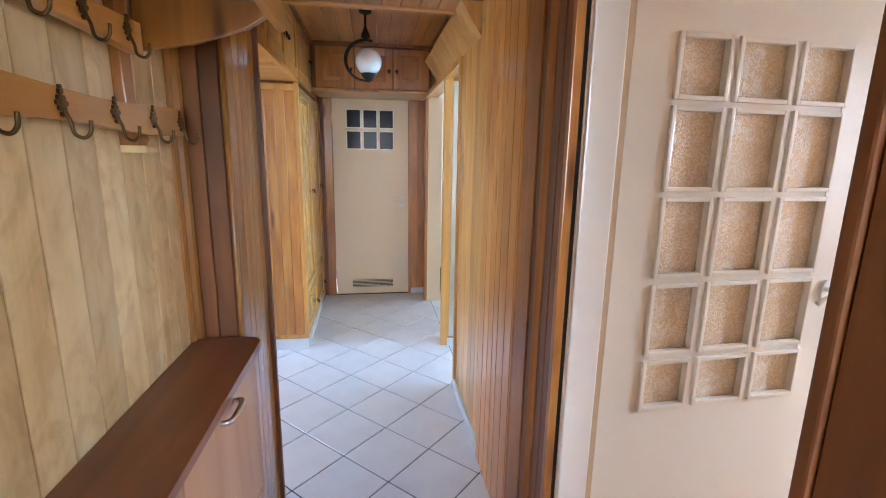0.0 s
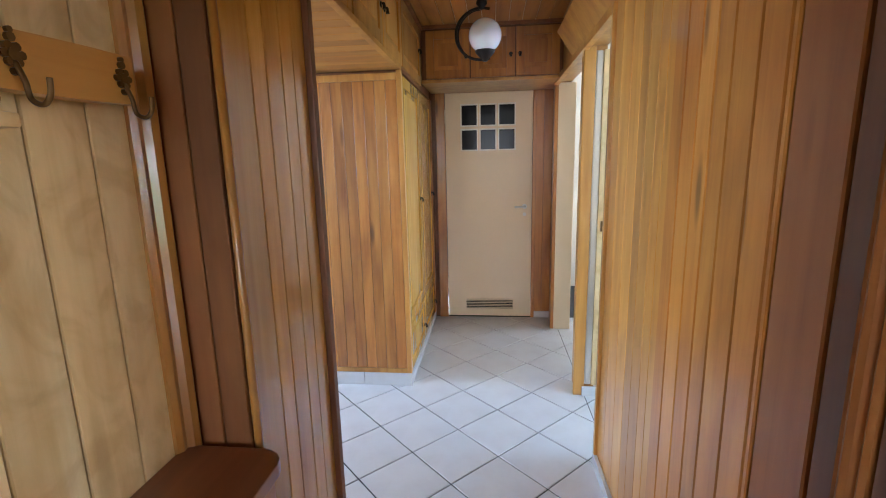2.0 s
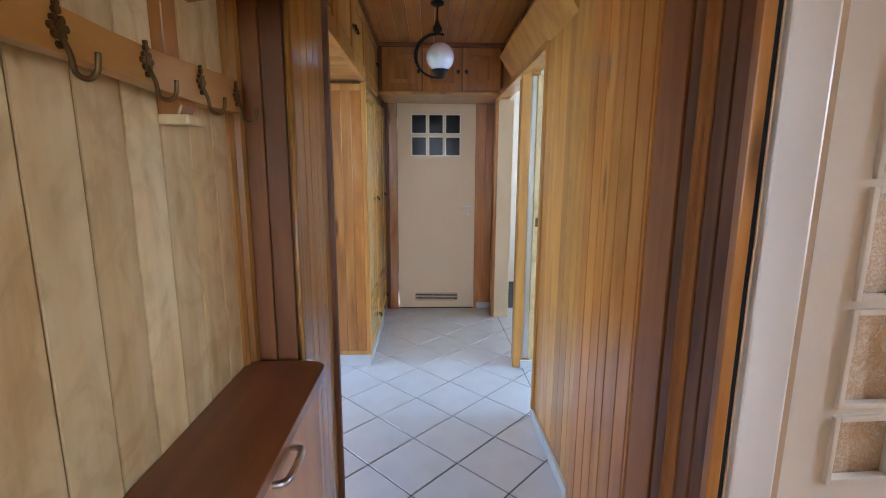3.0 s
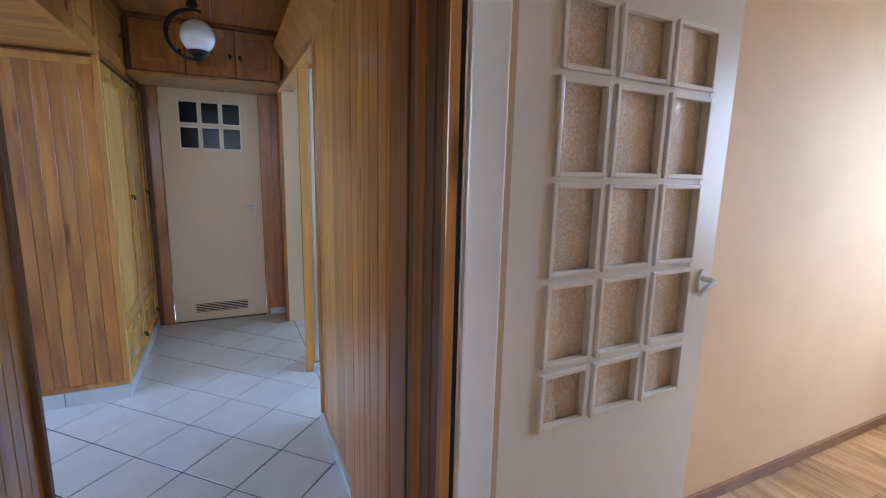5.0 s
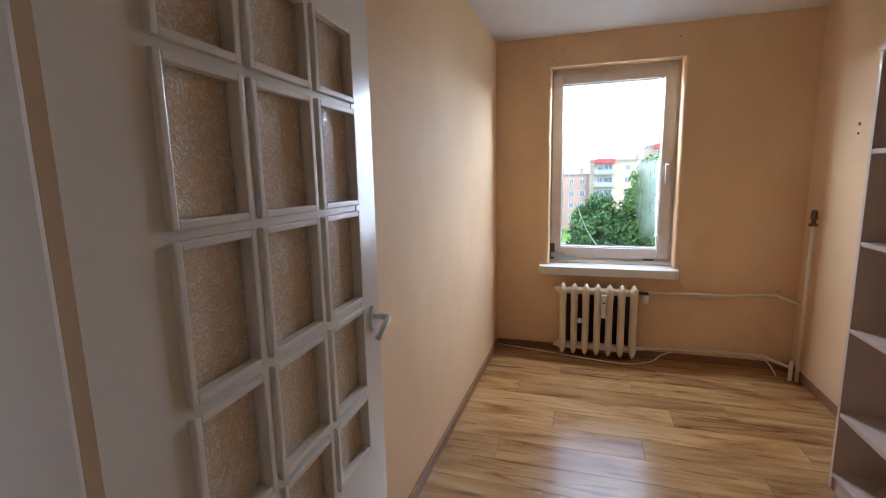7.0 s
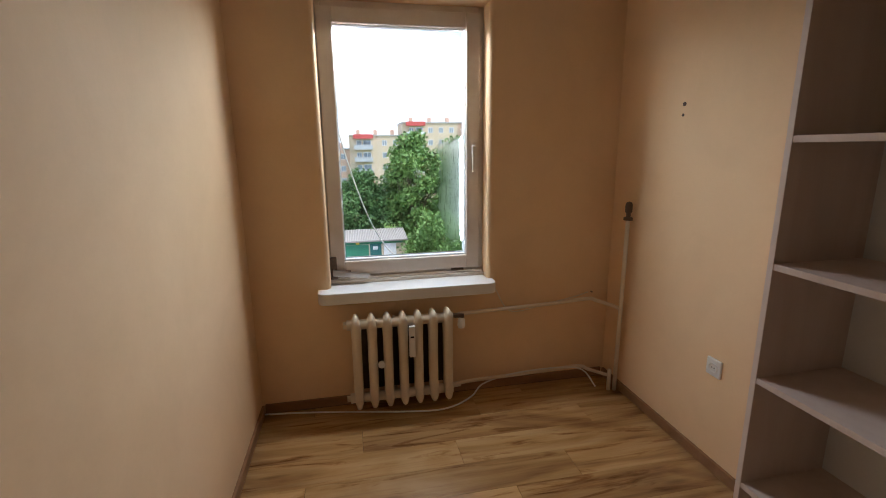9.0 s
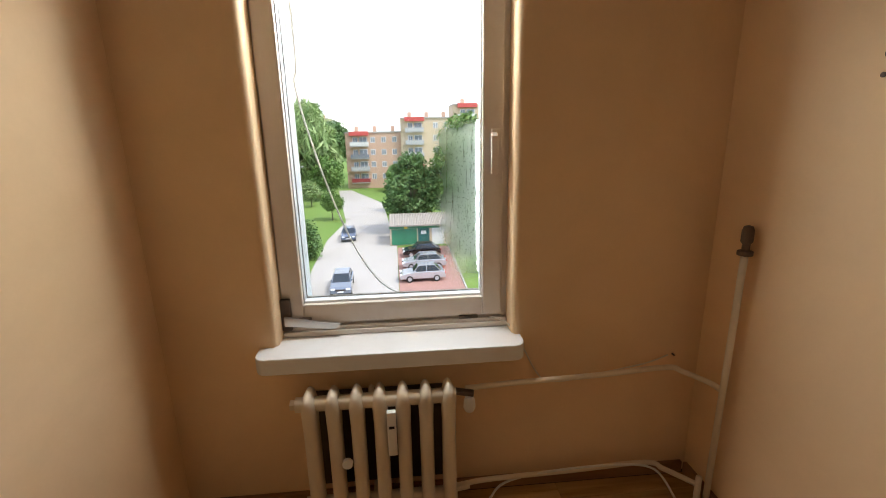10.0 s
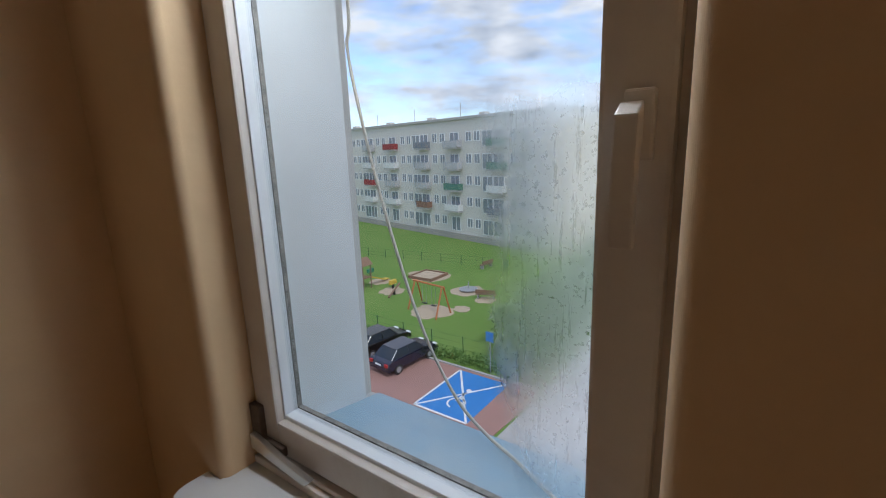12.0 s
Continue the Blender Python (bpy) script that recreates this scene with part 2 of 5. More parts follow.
def frosted():
    """Clear ornamental glass with a wormy relief and scattered flowers."""
    m, n, l, p = material("ornamental_glass", (0.84, 0.62, 0.38), 0.14)
    p.inputs["IOR"].default_value = 1.6
    v = coords(n, l, (1, 1, 1), False)
    a = noise_tex(n, l, v, 60, 2, 0.5, 1.8)
    worm = ramp(n, l, a, [(0.40, (0, 0, 0)), (0.50, (1, 1, 1)), (0.60, (0, 0, 0))])
    vo = n.new("ShaderNodeTexVoronoi")
    vo.inputs["Scale"].default_value, vo.feature = 11, "SMOOTH_F1"
    l.new(v, vo.inputs["Vector"])
    flower = ramp(n, l, vo.outputs["Distance"], [(0.10, (0.2, 0.2, 0.2)), (0.16, (1, 1, 1)), (0.24, (0.3, 0.3, 0.3)), (0.34, (0, 0, 0))])
    h = blend(n, l, 0.55, worm, flower, "ADD")
    # relief is paler in the base colour, standing in for its sparkle
    l.new(ramp(n, l, h, [(0.0, (0.78, 0.57, 0.34)), (0.45, (0.84, 0.66, 0.44)), (0.8, (0.93, 0.86, 0.76))]), p.inputs["Base Color"])
    bump(n, l, p, h, 0.5, 0.0012)
    p.inputs["Coat Weight"].default_value, p.inputs["Coat Roughness"].default_value, p.inputs["Coat IOR"].default_value = 1.0, 0.08, 1.8
    b = n.new("ShaderNodeBump")
    b.inputs["Strength"].default_value, b.inputs["Distance"].default_value = 1.0, 0.0028
    l.new(h, b.inputs["Height"])
    l.new(b.outputs[0], p.inputs["Coat Normal"])
    return m


FROST = frosted()


def pane_glass():
    """Clear double pane with a misted, dripping patch between the sheets towards the handle side."""
    m, n, l, p = material("misted_window_pane", (0.8, 0.8, 0.8), 0.03)
    n.remove(p)
    out = n["Material Output"]
    tr, gl, fog = (n.new("ShaderNodeBsdf" + k) for k in ("Transparent", "Glossy", "Refraction"))
    tr.inputs[0].default_value = (0.88, 0.89, 0.90, 1)
    gl.inputs["Roughness"].default_value = 0.02
    fog.inputs["Color"].default_value = (0.93, 0.94, 0.95, 1)
    fog.inputs["Roughness"].default_value, fog.inputs["IOR"].default_value = 0.55, 1.10
    mx, mx3 = n.new("ShaderNodeMixShader"), n.new("ShaderNodeMixShader")
    tc, sp = n.new("ShaderNodeTexCoord"), n.new("ShaderNodeSeparateXYZ")
    l.new(tc.outputs["Object"], sp.inputs[0])

    def band(sock, lo0, lo1, hi0, hi1):
        r = n.new("ShaderNodeMapRange")
        r.interpolation_type = "SMOOTHSTEP"
        r.inputs[1].default_value, r.inputs[2].default_value = lo0, lo1
        l.new(sock, r.inputs[0])
        q = n.new("ShaderNodeMapRange")
        q.interpolation_type = "SMOOTHSTEP"
        q.inputs[1].default_value, q.inputs[2].default_value, q.inputs[3].default_value, q.inputs[4].default_value = hi0, hi1, 1, 0
        l.new(sock, q.inputs[0])
        k = n.new("ShaderNodeMath")
        k.operation = "MULTIPLY"
        l.new(r.outputs[0], k.inputs[0])
        l.new(q.outputs[0], k.inputs[1])
        return k.outputs[0]

    wob = n.new("ShaderNodeMath")
    wob.operation = "MULTIPLY_ADD"
    wob.inputs[1].default_value, wob.inputs[2].default_value = 0.16, -0.08
    l.new(noise_tex(n, l, tc.outputs["Object"], 5.0, 4), wob.inputs[0])
    ya = n.new("ShaderNodeMath")
    l.new(sp.outputs[1], ya.inputs[0])
    l.new(wob.outputs[0], ya.inputs[1])
    za = n.new("ShaderNodeMath")
    l.new(sp.outputs[2], za.inputs[0])
    l.new(wob.outputs[0], za.inputs[1])
    by, bz = band(ya.outputs[0], 0.0, 0.02, 0.25, 0.36), band(za.outputs[0], 0.88, 1.12, 1.54, 1.60)
    k = n.new("ShaderNodeMath")
    k.operation = "MULTIPLY"
    l.new(by, k.inputs[0])
    l.new(bz, k.inputs[1])
    mpd = n.new("ShaderNodeMapping")
    mpd.inputs["Scale"].default_value = (40, 60, 6)
    l.new(tc.outputs["Object"], mpd.inputs[0])
    drip = ramp(n, l, noise_tex(n, l, mpd.outputs[0], 1.0, 5, 0.7), [(0.36, (0.15, 0.15, 0.15)), (0.44, (1, 1, 1))])
    drops = ramp(n, l, noise_tex(n, l, tc.outputs["Object"], 110, 3, 0.7), [(0.36, (0.2, 0.2, 0.2)), (0.42, (1, 1, 1))])
    k2 = n.new("ShaderNodeMath")
    k2.operation = "MULTIPLY"
    l.new(k.outputs[0], k2.inputs[0])
    l.new(blend(n, l, 1.0, drip, drops, "MULTIPLY"), k2.inputs[1])
    k3 = n.new("ShaderNodeMath")
    k3.operation = "MULTIPLY"
    k3.inputs[1].default_value = 0.78
    l.new(k2.outputs[0], k3.inputs[0])
    mx.inputs[0].default_value = 0.035
    l.new(tr.outputs[0], mx.inputs[1])
    l.new(gl.outputs[0], mx.inputs[2])
    haze, mx2 = n.new("ShaderNodeBsdfTranslucent"), n.new("ShaderNodeMixShader")
    haze.inputs[0].default_value = (0.9, 0.93, 0.96, 1)
    mx2.inputs[0].default_value = 0.03
    l.new(fog.outputs[0], mx2.inputs[1])
    l.new(haze.outputs[0], mx2.inputs[2])
    l.new(k3.outputs[0], mx3.inputs[0])
    l.new(mx.outputs[0], mx3.inputs[1])
    l.new(mx2.outputs[0], mx3.inputs[2])
    l.new(mx3.outputs[0], out.inputs[0])
    return m


PANE = pane_glass()

# ---- builders ----
POSE = {}


def finish(name, bm, mat, parent=None, smooth=False, local=False):
    if parent is not None and not local:
        bmesh.ops.transform(bm, matrix=POSE[parent].inverted(), verts=bm.verts)
    me = bpy.data.meshes.new(name)
    bm.to_mesh(me)
    bm.free()
    me.materials.append(mat)
    if smooth:
        for f in me.polygons:
            f.use_smooth = True
    ob = new(name, me)
    if parent is not None:
        ob.parent = parent
        POSE[ob] = POSE[parent]
    else:
        POSE[ob] = Matrix()
    return ob


def part(name, bm, mat, parent, label="", smooth=False, local=False):
    return tagged(finish(name, bm, mat, parent, smooth, local), label)


def thing(name, at, label, category, group="", turn=0):
    ob = new(name)
    ob.empty_display_size = 0.05
    ob.matrix_basis = pose(*at, 0, 0, turn)
    POSE[ob] = pose(*at, 0, 0, turn)
    return tagged(ob, label, category, group)


def add_box(bm, lo, hi, bevel=0.0):
    r = bmesh.ops.create_cube(bm, size=1)
    lo, hi = Vector(lo), Vector(hi)
    for v in r["verts"]:
        v.co = Vector(((lo[k] + hi[k]) / 2 + v.co[k] * (hi[k] - lo[k]) for k in range(3)))
    if bevel:
        es = list({e for v in r["verts"] for e in v.link_edges})
        bmesh.ops.bevel(bm, geom=es, offset=bevel, segments=2, profile=0.6, affect="EDGES")
    return bm


def box(*boxes, bevel=0.0):
    bm = bmesh.new()
    for lo, hi in boxes:
        add_box(bm, lo, hi, bevel)
    return bm


def add_cyl(bm, p, q, r, r2=None, seg=16):
    p, q = Vector(p), Vector(q)
    d = q - p
    m = Matrix.Translation((p + q) / 2) @ d.to_track_quat("Z", "Y").to_matrix().to_4x4()
    bmesh.ops.create_cone(bm, cap_ends=True, segments=seg, radius1=r, radius2=r if r2 is None else r2, depth=d.length, matrix=m)
    return bm


def cyl(p, q, r, r2=None, seg=16):
    return add_cyl(bmesh.new(), p, q, r, r2, seg)


def prism(outline, lo, hi, axis="z", bevel=0.0):
    """An outline in the plane across an axis, drawn out from lo to hi."""
    bm = bmesh.new()
    put = {"z": lambda a, b, c: (a, b, c), "y": lambda a, b, c: (a, c, b), "x": lambda a, b, c: (c, a, b)}[axis]
    f = bm.faces.new([bm.verts.new(put(a, b, lo)) for a, b in outline])
    g = bmesh.ops.extrude_face_region(bm, geom=[f])
    d = Vector(put(0, 0, hi - lo))
    bmesh.ops.translate(bm, vec=d, verts=[v for v in g["geom"] if isinstance(v, bmesh.types.BMVert)])
    bmesh.ops.recalc_face_normals(bm, faces=bm.faces)
    if bevel:
        bmesh.ops.bevel(bm, geom=list(bm.edges), offset=bevel, segments=2, profile=0.6, affect="EDGES")
    return bm


def tube(points, r, seg=8, closed=False):
    """A round cord along a smooth line through points."""
    pts = [Vector(p) for p in points]
    line = []
    for i in range(len(pts) - 1):
        a, b, c, d = pts[max(i - 1, 0)], pts[i], pts[i + 1], pts[min(i + 2, len(pts) - 1)]
        for k in range(6):
            t = k / 6
            line.append(0.5 * (2 * b + (c - a) * t + (2 * a - 5 * b + 4 * c - d) * t * t + (3 * b - a - 3 * c + d) * t ** 3))
    line.append(pts[-1])
    bm, rings = bmesh.new(), []
    for i, p in enumerate(line):
        t = (line[min(i + 1, len(line) - 1)] - line[max(i - 1, 0)]).normalized()
        u = t.cross(Vector((0.31, 0.17, 0.93))).normalized()
        w = t.cross(u)
        rings.append([bm.verts.new(p + r * (math.cos(a) * u + math.sin(a) * w)) for a in (2 * math.pi * k / seg for k in range(seg))])
    for a, b in zip(rings, rings[1:]):
        for k in range(seg):
            bm.faces.new((a[k], a[(k + 1) % seg], b[(k + 1) % seg], b[k]))
    bm.faces.new(rings[0][::-1])
    bm.faces.new(rings[-1])
    return bm


def lathe(profile, at, seg=24, axis="z"):
    """A turned shape: pairs of radius and height."""
    bm, rings = bmesh.new(), []
    for r, h in profile:
        ring = []
        for k in range(seg):
            a = 2 * math.pi * k / seg
            c, s = r * math.cos(a), r * math.sin(a)
            o = {"z": (c, s, h), "x": (h, c, s), "y": (c, h, s)}[axis]
            ring.append(bm.verts.new(Vector(at) + Vector(o)))
        rings.append(ring)
    for a, b in zip(rings, rings[1:]):
        for k in range(seg):
            bm.faces.new((a[k], a[(k + 1) % seg], b[(k + 1) % seg], b[k]))
    bm.faces.new(rings[0][::-1])
    bm.faces.new(rings[-1])
    bmesh.ops.remove_doubles(bm, verts=bm.verts, dist=1e-5)
    bmesh.ops.recalc_face_normals(bm, faces=bm.faces)
    return bm


def structure(name, bm, mat, label="", category=""):
    return tagged(finish(name, bm, mat), label, category, kind="structure")


PIECES = {}


def piece(name, size, mat, parent, at, bevel=0.0018, turn=0):
    """One board, tile or plank; alike ones share a mesh. at: its centre."""
    key = (name, tuple(round(s, 4) for s in size), mat.name, bevel)
    if key not in PIECES:
        bm = box((tuple(-s / 2 for s in size), tuple(s / 2 for s in size)))
        if bevel:
            bmesh.ops.bevel(bm, geom=list(bm.edges), offset=bevel, segments=1, affect="EDGES")
        me = bpy.data.meshes.new(name)
        bm.to_mesh(me)
        bm.free()
        me.materials.append(mat)
        PIECES[key] = me
    ob = new(name, PIECES[key])
    ob.parent = parent
    ob.matrix_basis = POSE[parent].inverted() @ pose(*at, 0, 0, turn)
    return ob


def panel(parent, axis, face, lo, hi, z0, z1, width, mat, depth=0.012, sign=1, gap=0.0025, widths=None):
    """Tongued boards standing on a wall. axis: the wall's normal; face: its plane; sign: the side it looks to."""
    ws = widths or [width] * max(1, round((hi - lo) / width))
    k = (hi - lo) / sum(ws)
    a = lo
    for w in ws:
        w *= k
        c, f = a + w / 2, face + sign * depth / 2
        size = (depth, w - gap, z1 - z0) if axis == "x" else (w - gap, depth, z1 - z0)
        at = (f, c, (z0 + z1) / 2) if axis == "x" else (c, f, (z0 + z1) / 2)
        piece("plank", size, mat, parent, at)
        a += w

# ---- hall: structure ----
west = structure("wall_west", box(((-0.70, -3.0, 0), (-0.547, 1.45, 2.5))), DARKW, "wall panelled in light birch boards", "wall")
panel(west, "x", -0.547, -3.0, 1.43, 0, 2.2, 0.094, BIRCH)
part("corner_moulding", prism([(-0.535, 1.405), (-0.528, 1.405), (-0.522, 1.415), (-0.524, 1.425), (-0.512, 1.43), (-0.506, 1.44), (-0.512, 1.449), (-0.535, 1.449)], 0, 2.2), CAB, west)
pier = structure("wall_pier", box(((-0.70, 1.462, 0), (-0.412, 1.83, 2.5))), DARKW, "short wall pier panelled in pine boards", "wall")
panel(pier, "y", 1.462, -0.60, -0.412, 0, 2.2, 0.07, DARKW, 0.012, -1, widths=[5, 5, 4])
# paler wood on the hall side stands in for light from the doorways
panel(pier, "x", -0.412, 1.462, 1.815, 0, 2.2, 0.06, GOLD, widths=[8, 5, 6, 5, 6])
part("edge_trim", box(((-0.42, 1.815, 0), (-0.385, 1.842, 2.2)), bevel=0.004), DARKW, pier)
part("edge_bead", cyl((-0.402, 1.456, 0), (-0.402, 1.456, 2.2), 0.008, seg=10), CAB, pier, smooth=True)

# wall on the bedroom side of the hall, with two more openings past it
east = structure("wall_east", box(((0.545, 1.17, 0), (0.66, 2.742, 2.5)), ((0.545, -3.0, 0), (0.66, 0.38, 2.5)), ((0.545, 0.38, 2.0), (0.66, 1.17, 2.5))), PEACH, "hall wall panelled in varnished pine boards, nearer ones darkened as shade", "wall")
panel(east, "x", 0.545, 2.052, 2.742, 0.055, 2.2, 0.06, CAB, 0.014, -1, gap=0.0014, widths=[9, 7, 9, 8, 11, 13, 12])


def boards(edges, mat, x0=0.507):
    """Upright boards between given joints, with open dark grooves."""
    for a, b in zip(edges, edges[1:]):
        piece("plank", (0.545 - x0, b - a - 0.004, 2.2), mat, east, ((0.545 + x0) / 2, (a + b) / 2, 1.1), 0.003)


# woods darken in steps towards the bedroom door, imitating the light's falloff
boards([1.531, 1.55, 1.635, 1.728, 1.798, 1.872, 1.953, 2.03], PINE)
boards([1.397, 1.531], DIMPINE, 0.509)
boards([1.343, 1.397], DARKW, 0.513)
boards([1.186, 1.235, 1.288], DARKW, 0.51)
part("moulding", prism([(0.545, 1.29), (0.507, 1.29), (0.502, 1.296), (0.506, 1.303), (0.499, 1.309), (0.495, 1.317), (0.499, 1.325), (0.506, 1.330), (0.503, 1.337), (0.508, 1.342), (0.545, 1.342)], 0, 2.2), DIMPINE, east)
panel(east, "x", 0.545, -1.5, 0.428, 0.0, 2.2, 0.09, DARKW, 0.03, -1)
part("corner_trim", box(((0.515, 2.728, 0), (0.66, 2.756, 2.05)), bevel=0.004), CAB, east)
part("joint_strip", box(((0.520, 2.033, 0), (0.545, 2.049, 2.2)), bevel=0.003), DARKW, east)
part("door_casing", box(((0.504, 1.163, 0), (0.530, 1.184, 2.2)), bevel=0.003), PINE, east, "orange pine casing strip")
# solid black strip stands for the shade in the gap beside the casing
part("shadow_gap", box(((0.531, 1.172, 0), (0.5445, 1.184, 2.1))), DARK, east)
part("door_casing", box(((0.508, 0.429, 0), (0.547, 0.449, 2.2)), bevel=0.004), DARKW, east)
part("skirting", box(((0.512, 2.056, 0), (0.531, 2.742, 0.055)), bevel=0.003), TILE, east)
post = structure("wall_post", box(((0.56, 3.42, 0), (0.66, 3.60, 2.5)), ((0.56, 4.57, 0), (0.66, 4.84, 2.5)), ((0.56, 2.742, 2.044), (0.66, 4.84, 2.5))), CAB, "narrow pine wall between two doorways", "wall")
part("casing", box(((0.535, 3.40, 0), (0.60, 3.425, 2.044)), bevel=0.006), CAB, post)
part("casing", box(((0.60, 3.405, 0.07), (0.64, 3.43, 2.02)), bevel=0.008), STEEL, post, "grey gloss door frame strip")
part("casing", box(((0.64, 3.395, 0.07), (0.70, 3.43, 2.02)), bevel=0.005), BIRCH, post)
part("strike_plate", box(((0.655, 3.388, 1.03), (0.685, 3.396, 1.09)), bevel=0.002), BRASS, post)
part("skirting", box(((0.585, 3.385, 0), (0.70, 3.405, 0.06)), bevel=0.003), TILE, post)
part("jamb", box(((0.562, 4.548, 0), (0.70, 4.575, 2.04)), bevel=0.004), CREAM, post, "cream painted door jamb")
part("casing", box(((0.535, 4.55, 0), (0.562, 4.63, 2.04)), bevel=0.004), PINE, post)
part("header_trim", box(((0.522, 2.742, 2.02), (0.56, 4.55, 2.06)), bevel=0.004), CAB, post)
valance = tagged(finish("pelmet_board", prism([(0.545, 2.048), (0.533, 2.044), (0.428, 2.20), (0.44, 2.21), (0.545, 2.21)], 2.28, 3.715, "y"), CAB), "sloping varnished pine pelmet board over the doorways", "pelmet", kind="structure")
north = structure("wall_north", box(((-1.3, 4.86, 0), (-0.40, 4.98, 2.5)), ((0.41, 4.86, 0), (0.66, 4.98, 2.5)), ((-0.40, 4.86, 2.045), (0.41, 4.98, 2.5))), DARKW, "end wall with pine boards beside a door", "wall")
panel(north, "y", 4.86, 0.415, 0.56, 0.06, 2.04, 0.07, PINE, 0.012, -1)
part("jamb", box(((-0.455, 4.82, 0), (-0.375, 4.87, 2.06)), bevel=0.006), PINE, north)
part("jamb", box(((0.39, 4.83, 0), (0.42, 4.87, 2.06)), bevel=0.005), PINE, north)
part("jamb", box(((-0.455, 4.825, 2.033), (0.42, 4.868, 2.06)), bevel=0.005), CAB, north)
part("skirting", box(((0.42, 4.835, 0), (0.56, 4.85, 0.06)), bevel=0.003), TILE, north)
structure("bathroom_behind", box(((-0.45, 5.5, 0), (0.45, 5.6, 2.4)), ((-0.55, 4.98, 0), (-0.45, 5.6, 2.4)), ((0.45, 4.98, 0), (0.55, 5.6, 2.4)), ((-0.55, 4.98, 2.4), (0.55, 5.6, 2.5))), DARK, "dark walls behind the bathroom door", "wall")

# ceilings
bm = bmesh.new()
x = -0.56
while x < 0.56:
    add_box(bm, (x + 0.002, -3.0, 2.2), (x + 0.086, 2.45, 2.212), 0.002)
    x += 0.09
ceil_low = structure("ceiling_low", bm, PINE_Y, "lowered ceiling of varnished pine boards", "ceiling")
structure("ceiling_low_backing", box(((-0.7, -3.0, 2.213), (0.66, 2.45, 2.26))), DARKW, "backing of the lowered ceiling", "ceiling")
structure("ceiling_edge_trim", box(((-0.5, 2.44, 2.185), (0.545, 2.475, 2.43)), bevel=0.004), PINE_X, "dark pine trim along the ceiling step", "trim")
bm = bmesh.new()
x = -0.60
while x < 0.60:
    add_box(bm, (x + 0.001, 2.40, 2.43), (x + 0.092, 4.9, 2.442), 0.002)
    x += 0.095
structure("ceiling_high", bm, PINE_Y, "varnished pine board ceiling", "ceiling")
structure("ceiling_slab", box(((-3.6, -3.1, 2.545), (3.1, 6.2, 2.62))), WHITEC, "concrete ceiling slab", "ceiling")
structure("ceiling_cornice", box(((-0.49, 4.26, 2.405), (0.56, 4.295, 2.43)), ((-0.495, 2.5, 2.408), (-0.47, 4.26, 2.43)), bevel=0.003), DARKW, "dark pine cornice strip", "trim")

# side rooms, closed and plain, with windows that let the day in
structure("wall_kitchen", box(((0.66, 1.56, 0), (4.19, 1.68, 2.54)), ((0.66, 3.47, 0), (3.0, 3.56, 2.54)), ((2.98, 1.68, 0), (3.05, 2.05, 2.54)), ((2.98, 3.15, 0), (3.05, 3.47, 2.54)), ((2.98, 2.05, 0), (3.05, 3.15, 0.85)), ((2.98, 2.05, 2.25), (3.05, 3.15, 2.54))), SIDEW, "plain painted walls of the side room", "wall")
structure("wall_east_room", box(((0.66, 5.95, 0), (3.0, 6.05, 2.54)), ((0.66, 4.85, 0), (0.72, 5.95, 2.54)), ((2.98, 3.56, 0), (3.05, 4.2, 2.54)), ((2.98, 5.3, 0), (3.05, 5.95, 2.54)), ((2.98, 4.2, 0), (3.05, 5.3, 0.85)), ((2.98, 4.2, 2.25), (3.05, 5.3, 2.54))), SIDEW, "plain painted walls of the far side room", "wall")
structure("wall_west_room", box(((-3.55, 1.3, 0), (-3.48, 1.95, 2.54)), ((-3.55, 3.35, 0), (-3.48, 4.0, 2.54)), ((-3.55, 1.95, 0), (-3.48, 3.35, 0.85)), ((-3.55, 1.95, 2.25), (-3.48, 3.35, 2.54)), ((-3.5, 1.36, 0), (-0.7, 1.45, 2.54)), ((-3.5, 3.95, 0), (-1.14, 4.05, 2.54))), SIDEW, "plain painted walls of the room past the passage", "wall")
# unseen end wall, its opening made to match the added fill lamp
structure("wall_entrance", box(((-0.7, -3.0, 0), (-0.4, -2.9, 2.54)), ((0.6, -3.0, 0), (0.66, -2.9, 2.54)), ((-0.4, -3.0, 0), (0.6, -2.9, 0.7)), ((-0.4, -3.0, 2.28), (0.6, -2.9, 2.54))), SIDEW, "plain wall at the entrance end of the hall", "wall")
structure("passage_door_frame", box(((-1.20, 3.44, 0), (-1.125, 3.56, 2.03)), ((-1.20, 3.445, 1.95), (-1.125, 3.95, 2.03)), bevel=0.004), BRIGHTW, "white painted door frame beside the wardrobe", "door frame")

# ---- hall: floor ----
floor_hall = structure("floor_hall", box(((-3.5, -3.0, -0.12), (0.60, 4.98, -0.005)), ((0.60, 1.5, -0.12), (3.0, 6.0, -0.005))), GROUT, "diagonally laid pale tile floor with dark joints", "floor")


def clip(poly, axis, value, keep_more):
    out = []
    for a, b in zip(poly, poly[1:] + poly[:1]):
        ia, ib = (a[axis] >= value) == keep_more, (b[axis] >= value) == keep_more
        if ia:
            out.append(a)
        if ia != ib:
            t = (value - a[axis]) / (b[axis] - a[axis])
            out.append((a[0] + t * (b[0] - a[0]), a[1] + t * (b[1] - a[1])))
    return out


